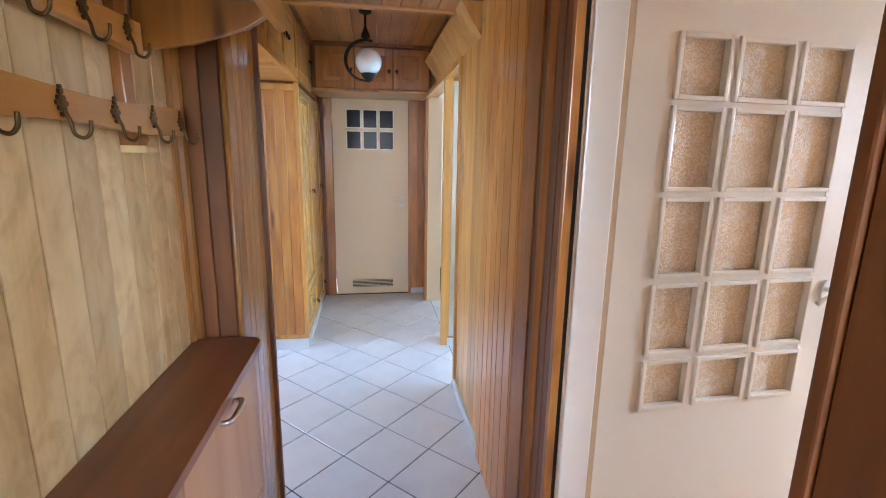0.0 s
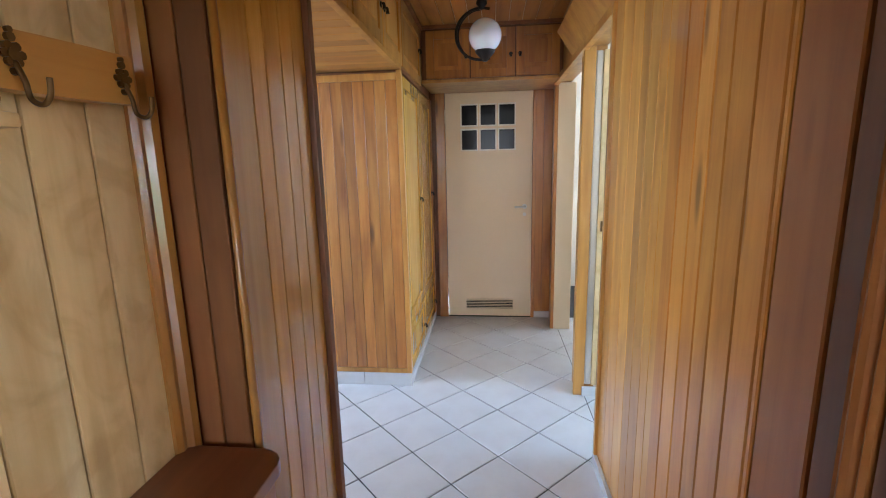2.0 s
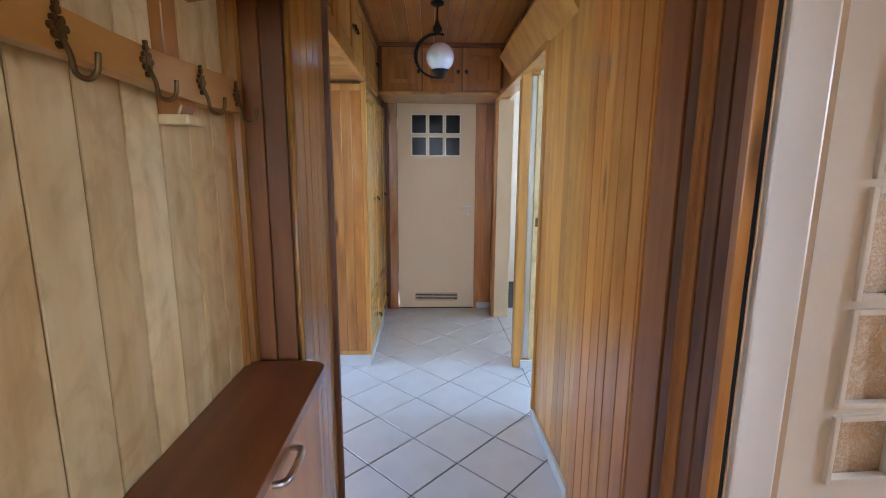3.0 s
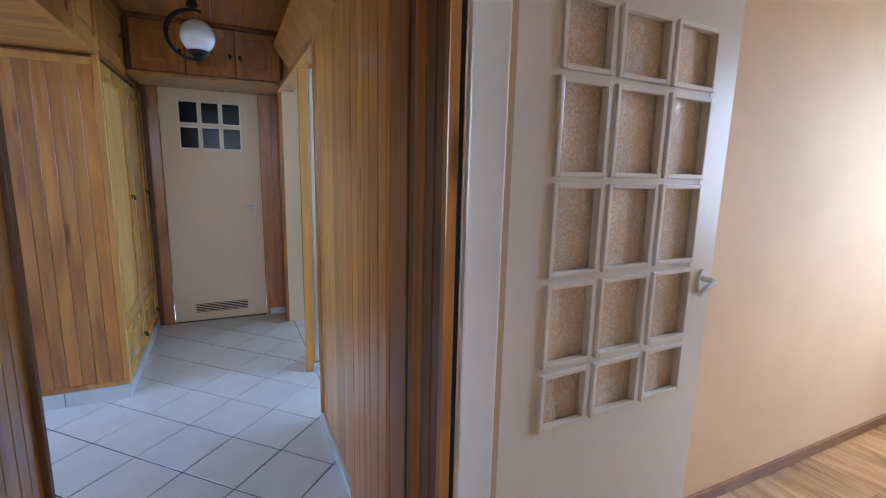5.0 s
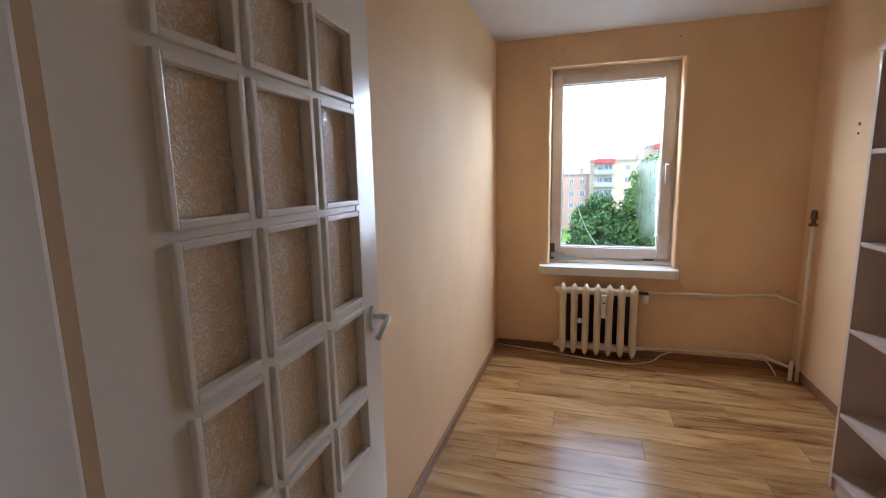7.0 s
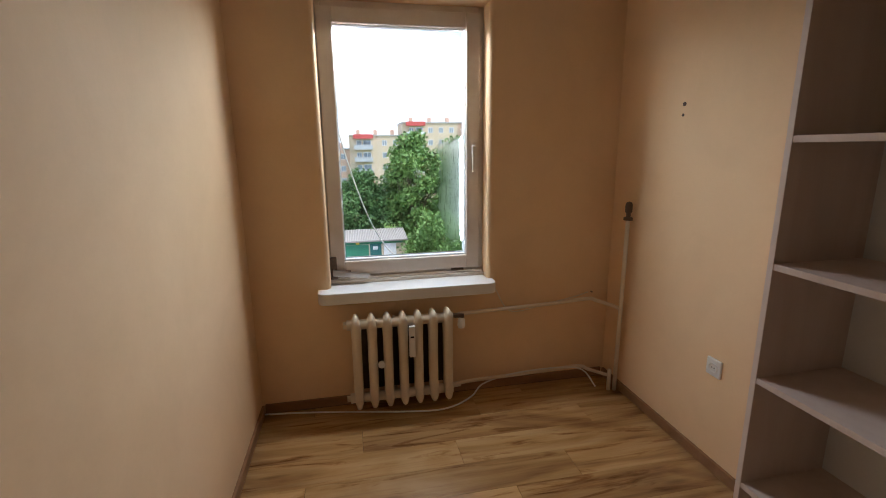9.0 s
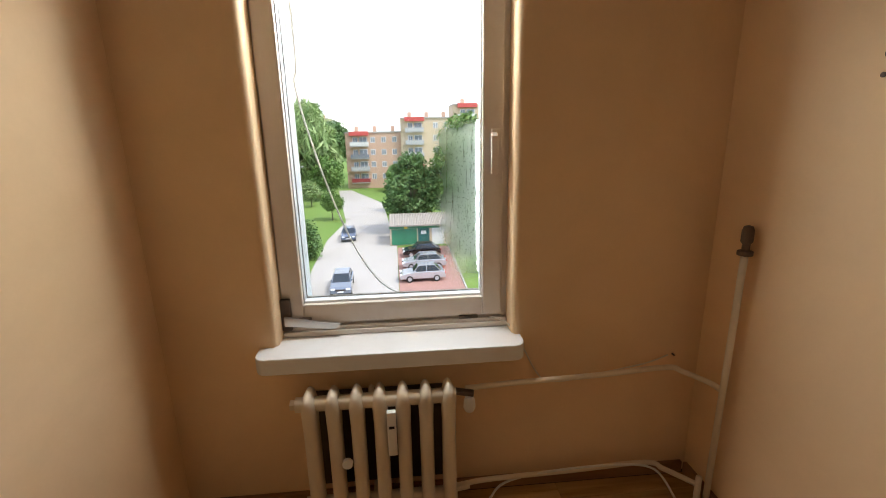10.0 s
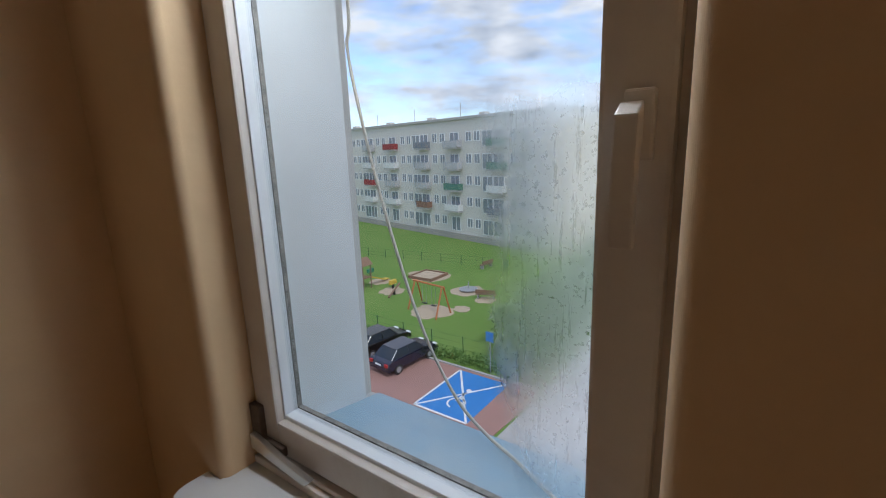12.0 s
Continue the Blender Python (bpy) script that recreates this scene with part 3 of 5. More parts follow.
def tiles(x0, x1, y0, y1):
    h, g = 0.2165, 0.0055
    for i in range(-14, 18):
        for j in range(-14, 30):
            if (i + j) % 2:
                continue
            cx, cy = -0.152 + i * h, 2.765 + (j - 10) * h
            if cx < x0 - h or cx > x1 + h or cy < y0 - h or cy > y1 + h:
                continue
            r = h - g
            poly = [(cx + r, cy), (cx, cy + r), (cx - r, cy), (cx, cy - r)]
            for ax, v, more in ((0, x0, True), (0, x1, False), (1, y0, True), (1, y1, False)):
                poly = clip(poly, ax, v, more)
                if len(poly) < 3:
                    break
            if len(poly) < 3 or abs(sum(a[0] * b[1] - b[0] * a[1] for a, b in zip(poly, poly[1:] + poly[:1]))) < 1e-3:
                continue
            whole = len(poly) == 4 and cx - r > x0 and cx + r < x1 and cy - r > y0 and cy + r < y1
            if whole:
                piece("tile", (2 ** 0.5 * r, 2 ** 0.5 * r, 0.006), TILE, floor_hall, (cx, cy, -0.003), 0.0012, 45)
            else:
                ob = part("tile", prism([(a - cx, b - cy) for a, b in poly], -0.006, 0), TILE, floor_hall, local=True)
                ob.location = (cx, cy, 0)


tiles(-2.2, 0.60, -1.2, 4.84)
tiles(0.605, 1.6, 2.3, 4.84)

# ---- hall: things ----
def knob(parent, p, axis, sign=-1):
    """A dark drop pull with its plate."""
    d = Vector((sign, 0, 0)) if axis == "x" else Vector((0, sign, 0))
    s = Vector((0, 1, 0)) if axis == "x" else Vector((1, 0, 0))
    p = Vector(p)
    bm = cyl(p, p + d * 0.006, 0.014, seg=10)
    add_cyl(bm, p + d * 0.004 + Vector((0, 0, 0.004)), p + d * 0.02 + Vector((0, 0, 0.004)), 0.006, seg=8)
    add_cyl(bm, p + d * 0.018 + Vector((0, 0, 0.004)), p + d * 0.018 + Vector((0, 0, -0.022)), 0.005, 0.010, 8)
    return part("knob", bm, IRON, parent, "dark iron drop knob")


def framed_door(name, axis, face, a0, a1, z0, z1, mat, parent, sign=-1, rail=0.055, label=""):
    """A cabinet door: frame with a sunk, slightly raised field."""
    def b(u0, u1, v0, v1, d0, d1):
        lo, hi = sorted((face + sign * d0, face + sign * d1))
        return ((lo, u0, v0), (hi, u1, v1)) if axis == "x" else ((u0, lo, v0), (u1, hi, v1))
    leaf = part(name, box(b(a0, a0 + rail, z0, z1, 0, 0.02), b(a1 - rail, a1, z0, z1, 0, 0.02), b(a0 + rail, a1 - rail, z0, z0 + rail, 0, 0.0195), b(a0 + rail, a1 - rail, z1 - rail, z1, 0, 0.0195), bevel=0.003), mat, parent, label)
    part("door_panel", box(b(a0 + rail, a1 - rail, z0 + rail, z1 - rail, 0.001, 0.010), bevel=0.002), mat, leaf)
    if a1 - a0 > 0.25:
        part("raised_field", box(b(a0 + rail + 0.03, a1 - rail - 0.03, z0 + rail + 0.03, z1 - rail - 0.03, 0.008, 0.016), bevel=0.003), mat, leaf)
    return leaf


wardrobe = thing("wardrobe", (-0.8, 4.15, 0), "tall built-in wardrobe with golden wood doors and a boarded side", "wardrobe")
part("body", box(((-1.117, 3.468, 0.0), (-0.515, 4.83, 1.975))), DARKW, wardrobe)
for k in range(9):
    x0 = -1.117 + 0.0665 * k
    piece("plank", (0.0645, 0.012, 1.80), PINE, wardrobe, (x0 + 0.033, 3.462, 1.02), 0.002)
part("trim_rail", box(((-1.117, 3.45, 0.09), (-0.517, 3.468, 0.12)), bevel=0.003), CAB, wardrobe)
part("trim_rail", box(((-1.117, 3.45, 1.92), (-0.517, 3.468, 1.96)), bevel=0.003), CAB, wardrobe)
part("corner_post", box(((-0.517, 3.448, 0.09), (-0.487, 3.49, 1.975)), bevel=0.004), CAB, wardrobe)
part("skirting", box(((-1.117, 3.452, 0), (-0.81, 3.468, 0.088)), bevel=0.002), TILE, wardrobe, "pale tile skirting")
part("skirting", box(((-0.807, 3.452, 0), (-0.49, 3.468, 0.088)), bevel=0.002), TILE, wardrobe, "pale tile skirting")
part("skirting", box(((-0.515, 3.468, 0), (-0.49, 4.83, 0.06)), bevel=0.002), TILE, wardrobe, "pale tile skirting")
for a0, a1 in ((3.50, 4.13), (4.14, 4.76)):
    up = framed_door("door", "x", -0.515, a0, a1, 0.40, 1.96, GOLD, wardrobe, 1, 0.07)
    dn = framed_door("door", "x", -0.515, a0, a1, 0.075, 0.39, GOLD, wardrobe, 1, 0.05)
    knob(up, (-0.495, a1 - 0.035, 1.18), "x", 1)
    knob(dn, (-0.495, a1 - 0.035, 0.19), "x", 1)
part("filler", box(((-0.515, 4.765, 0.06), (-0.492, 4.835, 1.975)), bevel=0.003), PINE, wardrobe)

upper = thing("overhead_cabinet", (-0.8, 3.2, 1.98), "row of overhead pine cabinets along the hall", "cabinet")
part("body", box(((-1.117, 1.845, 1.992), (-0.512, 4.83, 2.43))), DARKW, upper)
for k in range(17):
    piece("plank", (0.60, 0.0945, 0.012), PINE_X, upper, (-0.815, 1.895 + 0.096 * k, 1.986), 0.002)
part("edge_trim", box(((-0.515, 1.845, 1.975), (-0.484, 3.46, 2.0)), bevel=0.003), CAB, upper)
for a0, a1, kn in ((1.86, 2.55, 2.51), (2.565, 3.06, 3.03), (3.07, 3.535, 3.10), (3.55, 4.27, 4.18)):
    d = framed_door("door", "x", -0.512, a0, a1, 2.01, 2.402, CAB, upper, 1, 0.06)
    knob(d, (-0.492, kn, 2.19 if kn < 4 else 2.24), "x", 1)

over = thing("overhead_cabinet", (0.04, 4.5, 2.04), "pine cabinet with three framed doors above the door", "cabinet")
part("body", box(((-0.49, 4.315, 2.05), (0.556, 4.80, 2.425))), DARKW, over)
part("base_trim", box(((-0.49, 4.275, 2.028), (0.556, 4.80, 2.052)), bevel=0.004), CAB, over)
for a0, a1, kn in ((-0.455, -0.128, -0.155), (-0.118, 0.205, 0.175), (0.215, 0.53, 0.243)):
    d = framed_door("door", "y", 4.315, a0, a1, 2.06, 2.40, PINE, over, -1, 0.06)
    knob(d, (kn, 4.295, 2.215), "y")

# cream door at the end of the hall
bath = thing("bathroom_door", (0.01, 4.85, 0.008), "cream painted door with six small dark panes, closed", "door")
bm = box(((-0.372, 4.84, 0.012), (-0.228, 4.875, 2.03)), ((0.232, 4.84, 0.012), (0.388, 4.875, 2.03)), ((-0.228, 4.84, 0.012), (0.232, 4.875, 1.545)), ((-0.228, 4.84, 1.925), (0.232, 4.875, 2.03)))
part("leaf", bm, CREAM, bath)
gx = [(-0.228, -0.096), (-0.062, 0.066), (0.100, 0.232)]
gz = [(1.548, 1.715), (1.757, 1.925)]
for a, b in gx:
    for c, d in gz:
        part("pane", box(((a - 0.012, 4.855, c - 0.012), (b + 0.012, 4.859, d + 0.012))), BLACKG, bath, "dark glass pane")
        part("bead", box(((a - 0.012, 4.832, c - 0.012), (a, 4.85, d + 0.012)), ((b, 4.832, c - 0.012), (b + 0.012, 4.85, d + 0.012)), ((a, 4.832, c - 0.012), (b, 4.85, c)), ((a, 4.832, d), (b, 4.85, d + 0.012)), bevel=0.002), IVORY, bath)
part("mullion", box(((-0.096, 4.84, 1.545), (-0.062, 4.87, 1.925)), ((0.066, 4.84, 1.545), (0.100, 4.87, 1.925)), ((-0.228, 4.841, 1.715), (0.232, 4.87, 1.757))), CREAM, bath)
bm = box(((-0.215, 4.833, 0.075), (0.235, 4.84, 0.085)), ((-0.215, 4.833, 0.165), (0.235, 4.84, 0.175)), ((-0.215, 4.833, 0.085), (-0.205, 4.84, 0.165)), ((0.225, 4.833, 0.085), (0.235, 4.84, 0.165)))
grille = part("vent_grille", bm, CREAM, bath)
# black sheet stands for the darkness between the slats
part("vent_gap", box(((-0.205, 4.8385, 0.085), (0.225, 4.8395, 0.165))), DARK, grille)
for k in range(5):
    part("slat", box(((-0.205, 4.834, 0.0905 + k * 0.0155), (0.225, 4.8365, 0.0965 + k * 0.0155))), CREAM, grille)
hb = lathe([(0.0, 0), (0.022, 0), (0.022, -0.008), (0.0, -0.008)], (0.325, 4.84, 1.04), 14, "y")
handle = part("door_handle", hb, PVC, bath, "white plastic lever handle")
part("lever", tube([(0.325, 4.835, 1.04), (0.325, 4.80, 1.04), (0.30, 4.79, 1.04), (0.235, 4.79, 1.038)], 0.009), PVC, handle, smooth=True)
part("keyhole_plate", lathe([(0.0, 0), (0.016, 0), (0.016, -0.006), (0.0, -0.006)], (0.325, 4.84, 0.97), 12, "y"), PVC, bath)
for z in (0.28, 1.78):
    part("hinge", cyl((-0.376, 4.832, z), (-0.376, 4.832, z + 0.11), 0.009, seg=10), CREAM, bath, smooth=True)

# pendant lamp
LX, LY = -0.018, 3.36
lamp = thing("pendant_lamp", (LX, LY, 2.43), "white glass globe lamp held by a wrought iron crescent", "lamp")
part("canopy", lathe([(0.0, 2.43), (0.045, 2.43), (0.04, 2.415), (0.012, 2.405), (0.0, 2.405)], (LX, LY, 0)), IRON, lamp, smooth=True)
part("stem", lathe([(0.0, 2.41), (0.006, 2.41), (0.006, 2.335), (0.012, 2.315), (0.028, 2.282), (0.03, 2.268), (0.017, 2.255), (0.019, 2.245), (0.0, 2.24)], (LX, LY, 0)), IRON, lamp, smooth=True)
arc = [(LX + 0.14 * math.sin(radians(a)), LY, 2.118 + 0.131 * math.cos(radians(a))) for a in range(18, -215, -18)]
part("crescent", tube(arc, 0.0075), IRON, lamp, smooth=True)
part("crescent", tube([(x * 0.93 - 0.0013, y + 0.02, z) for x, y, z in arc[1:-2]], 0.0055), IRON, lamp, smooth=True)
part("cup", lathe([(0.0, 1.978), (0.011, 1.978), (0.027, 1.997), (0.05, 2.02), (0.056, 2.033), (0.0, 2.033)], (0.0, LY, 0)), IRON, lamp, smooth=True)
bm = bmesh.new()
bmesh.ops.create_uvsphere(bm, u_segments=32, v_segments=20, radius=0.089, matrix=Matrix.Translation((0.0, LY, 2.110)))
part("globe", bm, OPAL, lamp, "white opal glass globe", smooth=True)

# shoe cabinet
shoe = thing("shoe_cabinet", (-0.43, 0.7, 0), "narrow shoe cabinet with a dark brown top and beech fronts", "cabinet")
part("body", box(((-0.533, -0.10, 0.03), (-0.362, 1.425, 0.908))), BEECH, shoe)
out = [(-0.533, -0.12), (-0.335, -0.12)] + [(-0.385 + 0.05 * math.cos(radians(a)), 1.395 + 0.04 * math.sin(radians(a))) for a in (0, 22, 45, 67, 90)] + [(-0.533, 1.435)]
part("top", prism(out, 0.908, 0.934, "z", 0.003), WALNUT, shoe, "dark brown laminated top")
part("plinth", box(((-0.533, -0.1, 0), (-0.38, 1.42, 0.03))), WALNUT, shoe)
for a0, a1 in ((-0.09, 0.305), (0.31, 0.825), (0.83, 1.345)):
    for c, d in ((0.05, 0.465), (0.475, 0.902)):
        fr = part("flap_door", box(((-0.362, a0, c), (-0.345, a1, d)), bevel=0.003), BEECH, shoe)
        ym = (a0 + a1) / 2
        part("handle", tube([(-0.346, ym - 0.05, d - 0.02), (-0.322, ym - 0.045, d - 0.016), (-0.316, ym, d - 0.012), (-0.322, ym + 0.045, d - 0.016), (-0.346, ym + 0.05, d - 0.02)], 0.007), STEEL, fr, "curved chrome handle", smooth=True)

# coat rack
rack = thing("coat_rack", (-0.5, 0.95, 1.5), "pine coat rack with two hook rails and a hat shelf", "coat rack")
wave = lambda y: 0.006 * math.sin(y * 9)
for z0, z1, y1, x1 in ((1.535, 1.594, 1.375, -0.487), (1.705, 1.765, 1.19, -0.487)):
    ys = [-0.25 + k * (y1 + 0.25) / 24 for k in range(25)]
    bm = prism([(y, z0 + wave(y)) for y in ys] + [(y, z1 + wave(y + 0.2)) for y in reversed(ys)], -0.512, x1, "x", 0.0)
    part("rail", bm, RAIL, rack)
for y0 in (1.165, 0.30):
    prof = [(-0.535, 1.50), (-0.500, 1.50), (-0.492, 1.52), (-0.508, 1.56), (-0.512, 1.62), (-0.512, 1.80), (-0.505, 1.86), (-0.535, 1.86)]
    part("upright", prism(prof, y0 - 0.022, y0 + 0.022, "y", 0.003), PINE, rack)
    foot = part("foot", box(((-0.535, y0 - 0.026, 1.488), (-0.482, y0 + 0.03, 1.505)), bevel=0.004), BIRCH, rack)
    arm = [(-0.53, 1.72), (-0.40, 1.742), (-0.28, 1.782), (-0.235, 1.81), (-0.232, 1.842), (-0.53, 1.842)]
    part("bracket", prism(arm, y0 + 0.085, y0 + 0.105, "y", 0.003), PINE, rack)
for k in range(7):
    part("shelf_slat", box(((-0.52 + 0.042 * k, -0.25, 1.844), (-0.487 + 0.042 * k, 1.33, 1.858)), bevel=0.003), RAIL, rack)
part("shelf_edge", box(((-0.226, -0.25, 1.795), (-0.206, 1.33, 1.86)), bevel=0.003), RAIL, rack)


def coat_hook(parent, y, z):
    """A cast flower plate with a bent hook."""
    x = -0.487
    bm = cyl((x, y, z), (x + 0.006, y, z), 0.007, seg=10)
    for k in range(6):
        a = math.pi * k / 3
        add_cyl(bm, (x, y + 0.0095 * math.cos(a), z + 0.0095 * math.sin(a)), (x + 0.005, y + 0.0095 * math.cos(a), z + 0.0095 * math.sin(a)), 0.0048, seg=8)
    for up, r in ((0.018, 0.0052), (0.0255, 0.0035), (-0.018, 0.0045)):
        add_cyl(bm, (x, y, z + up), (x + 0.005, y, z + up), r, seg=8)
    plate = part("hook_plate", bm, BRASS, parent, "aged brass flower plate")
    part("hook", tube([(x + 0.004, y, z - 0.008), (x + 0.012, y, z - 0.028), (x + 0.016, y, z - 0.048), (x + 0.030, y, z - 0.054), (x + 0.040, y, z - 0.044), (x + 0.042, y, z - 0.026)], 0.0032), BRASS, plate, smooth=True)


for y in (0.56, 0.72, 0.88, 1.04, 1.20, 1.352):
    coat_hook(rack, y, 1.567)
for y in (0.66, 0.82, 0.975, 1.125):
    coat_hook(rack, y, 1.738)

# ---- bedroom: structure ----
structure("wall_bedroom_north", box(((0.66, 1.44, 0), (4.19, 1.56, 2.54))), PEACH, "peach painted wall with faint stains", "wall")
structure("wall_bedroom_south", box(((0.66, -0.90, 0), (4.19, -0.765, 2.54))), PEACH, "peach painted wall", "wall")
for nm, lo, hi in (("wall_window_below", (4.19, -0.9, 0), (4.60, 1.56, 0.730)), ("wall_window_above", (4.19, -0.9, 2.305), (4.60, 1.56, 2.62)), ("wall_window_side", (4.306, -0.9, 0.730), (4.60, 0.045, 2.305)), ("wall_window_side", (4.306, 1.03, 0.730), (4.60, 1.56, 2.305))):
    structure(nm, box((lo, hi)), PEACH, "peach painted wall round the window", "wall")
for y0, y1, side in ((-0.9, 0.064, -1), (1.56, 1.004, 1)):
    arc = [(4.215 - 0.025 * math.sin(radians(a)), y1 + side * (0.025 - 0.025 * math.cos(radians(a)))) for a in range(0, 91, 5)]
    structure("wall_window_side", prism([(4.306, y0), (4.306, y1)] + arc + [(4.19, y0)], 0.730, 2.305), PEACH, "peach plaster edge rounded beside the window", "wall")
structure("ceiling_bedroom", box(((0.60, -0.9, 2.535), (4.2, 1.56, 2.545))), WHITEC, "white painted ceiling", "ceiling")
structure("outer_reveal", box(((4.384, 0.945, 0.76), (4.615, 1.028, 2.30)), ((4.384, 0.047, 0.76), (4.615, 0.118, 2.30)), ((4.384, 0.118, 2.24), (4.615, 0.945, 2.30))), REVEAL, "white rendered outer window reveal", "wall")
structure("outer_sill", prism([(4.366, 0.805), (4.67, 0.755), (4.67, 0.745), (4.366, 0.745)], 0.118, 0.945, "y"), BLUESILL, "worn blue-grey sheet metal sill outside", "sill")
structure("baseboard_north", box(((0.70, 1.424, 0.0), (4.175, 1.442, 0.055)), bevel=0.004), BASEW, "brown wooden skirting board", "baseboard")
structure("baseboard_window", box(((4.173, -0.745, 0.0), (4.191, 1.424, 0.055)), bevel=0.004), BASEW, "brown wooden skirting board", "baseboard")
structure("baseboard_south", box(((0.70, -0.766, 0.0), (4.173, -0.748, 0.055)), bevel=0.004), BASEW, "brown wooden skirting board", "baseboard")
floor_bed = structure("floor_bedroom", box(((0.60, -0.9, -0.12), (4.2, 1.5, -0.006))), SUBFLOOR, "worn wood-pattern laminate floor", "floor")
structure("threshold", box(((0.575, 0.40, -0.004), (0.63, 1.17, 0.006)), bevel=0.002), STEEL, "metal floor threshold", "trim")

# white steel door frame and the glazed door
frame_ob = structure("bedroom_door_frame", box(((0.548, 1.155, 0), (0.640, 1.205, 2.03)), ((0.640, 1.175, 0), (0.668, 1.235, 2.03)), ((0.549, 0.375, 0), (0.668, 0.463, 2.03)), ((0.548, 0.463, 1.99), (0.668, 1.155, 2.03)), bevel=0.006), IVORY, "ivory painted steel door frame", "door frame")
part("seal", box(((0.646, 1.168, 0), (0.662, 1.176, 1.99))), TAN, frame_ob)
leafd = thing("glazed_door", (0.672, 1.258, 0.01), "ivory door with fifteen ornamental glass panes, standing open", "door", "", 3)
us = [(0.19, 0.352), (0.388, 0.575), (0.611, 0.79)]
vs = [(0.685, 0.842), (0.876, 1.098), (1.132, 1.366), (1.398, 1.628), (1.660, 1.825)]
bm = box(((0.045, 0, 0.0), (us[0][0], 0.042, 2.0)), ((us[2][1], 0, 0.0), (0.915, 0.042, 2.0)), ((us[0][0], 0, 0.0), (us[2][1], 0.042, vs[0][0])), ((us[0][0], 0, vs[4][1]), (us[2][1], 0.042, 2.0)))
part("leaf", bm, IVORY, leafd, local=True)
bars = [((us[k][1], 0.002, vs[0][0]), (us[k + 1][0], 0.04, vs[4][1])) for k in (0, 1)]
part("mullion", box(*bars), IVORY, leafd, local=True)
part("mullion", box(*[((us[j][0], 0.002, vs[k][1]), (us[j][1], 0.04, vs[k + 1][0])) for k in range(4) for j in range(3)]), IVORY, leafd, local=True)
for a, b in us:
    for c, d in vs:
        gp = part("pane", box(((a - 0.004, 0.020, c - 0.004), (b + 0.004, 0.025, d + 0.004))), FROST, leafd, "textured ornamental glass", local=True)
        gp.visible_shadow = False
        part("bead", box(((a - 0.008, -0.010, c - 0.008), (a + 0.006, 0.012, d + 0.008)), ((b - 0.006, -0.010, c - 0.008), (b + 0.008, 0.012, d + 0.008)), ((a + 0.006, -0.010, c - 0.008), (b - 0.006, 0.012, c + 0.006)), ((a + 0.006, -0.010, d - 0.006), (b - 0.006, 0.012, d + 0.008)), bevel=0.003), IVORY, gp, local=True)
part("backing_panel", box(((0.15, 0.046, 0.64), (0.83, 0.052, 1.87))), TAN, leafd, "tan board behind the glass", local=True)
hp = part("handle_plate", prism([(0.855 + 0.02 * math.cos(a), 1.055 + 0.038 * math.sin(a)) for a in [2 * math.pi * k / 16 for k in range(16)]], -0.010, 0.0, "y"), PVC, leafd, "white plastic lever handle", local=True)
part("lever", tube([(0.855, -0.005, 1.062), (0.855, -0.045, 1.062), (0.845, -0.056, 1.06), (0.80, -0.062, 1.05), (0.765, -0.058, 1.03)], 0.009), PVC, hp, local=True, smooth=True)
for z in (0.30, 1.64):
    part("hinge", cyl((0.0, -0.025, z), (0.0, -0.025, z + 0.09), 0.010, seg=10), RUST if z > 1 else IVORY, leafd, local=True, smooth=True)

# ---- bedroom: window ----
win = tagged(thing("window_1", (4.325, 0.53, 0.742), "single sash window with yellowed frame and misted pane", "window"), kind="structure")
def ring(x0, x1, y0, y1, z0, z1, w, bevel=0.004):
    return box(((x0, y0, z0), (x1, y0 + w, z1)), ((x0, y1 - w, z0), (x1, y1, z1)), ((x0, y0 + w, z0), (x1, y1 - w, z0 + w)), ((x0, y0 + w, z1 - w), (x1, y1 - w, z1)), bevel=bevel)
part("window_frame", ring(4.310, 4.380, 0.050, 1.020, 0.738, 2.304, 0.045), FRAMEW, win)
part("sash", ring(4.293, 4.355, 0.087, 1.000, 0.785, 2.27, 0.083, 0.006), FRAMEW, win)
part("glazing_strip", ring(4.315, 4.357, 0.160, 0.928, 0.862, 2.195, 0.016, 0.003), BRIGHTW, win)
part("rubber_seal", box(((4.353, 0.17, 0.872), (4.365, 0.915, 0.882)), ((4.353, 0.910, 0.88), (4.365, 0.916, 2.18))), MOULDY, win)
pane = part("pane", box(((-0.002, 0.164, 0.866), (0.002, 0.924, 2.19))), PANE, win, "double pane misted towards the handle")
pane.matrix_basis = Matrix.Translation(Vector((4.341, 0, 0)) - Vector((4.325, 0.53, 0.742)))
for v in pane.data.vertices:
    v.co += Vector((4.325, 0.53, 0.742))
pane.visible_shadow = False
part("bottom_rail", box(((4.272, 0.066, 0.738), (4.3055, 1.002, 0.758)), ((4.287, 0.066, 0.758), (4.306, 1.002, 0.772)), bevel=0.003), FRAMEW, win, "weathered bottom rail")
wh = part("window_handle", box(((4.279, 0.106, 1.480), (4.294, 0.138, 1.557)), bevel=0.003), FRAMEW, win, "plastic window handle")
part("lever", prism([(4.255, 1.53), (4.280, 1.545), (4.280, 1.50), (4.272, 1.48), (4.268, 1.385), (4.255, 1.385), (4.249, 1.48)], 0.116, 0.142, "y", 0.003), FRAMEW, wh)
hg = part("corner_hinge", box(((4.277, 0.965, 0.765), (4.297, 1.005, 0.90)), ((4.279, 0.885, 0.79), (4.295, 0.967, 0.815)), bevel=0.004), RUST, win, "grimy corner hinge")
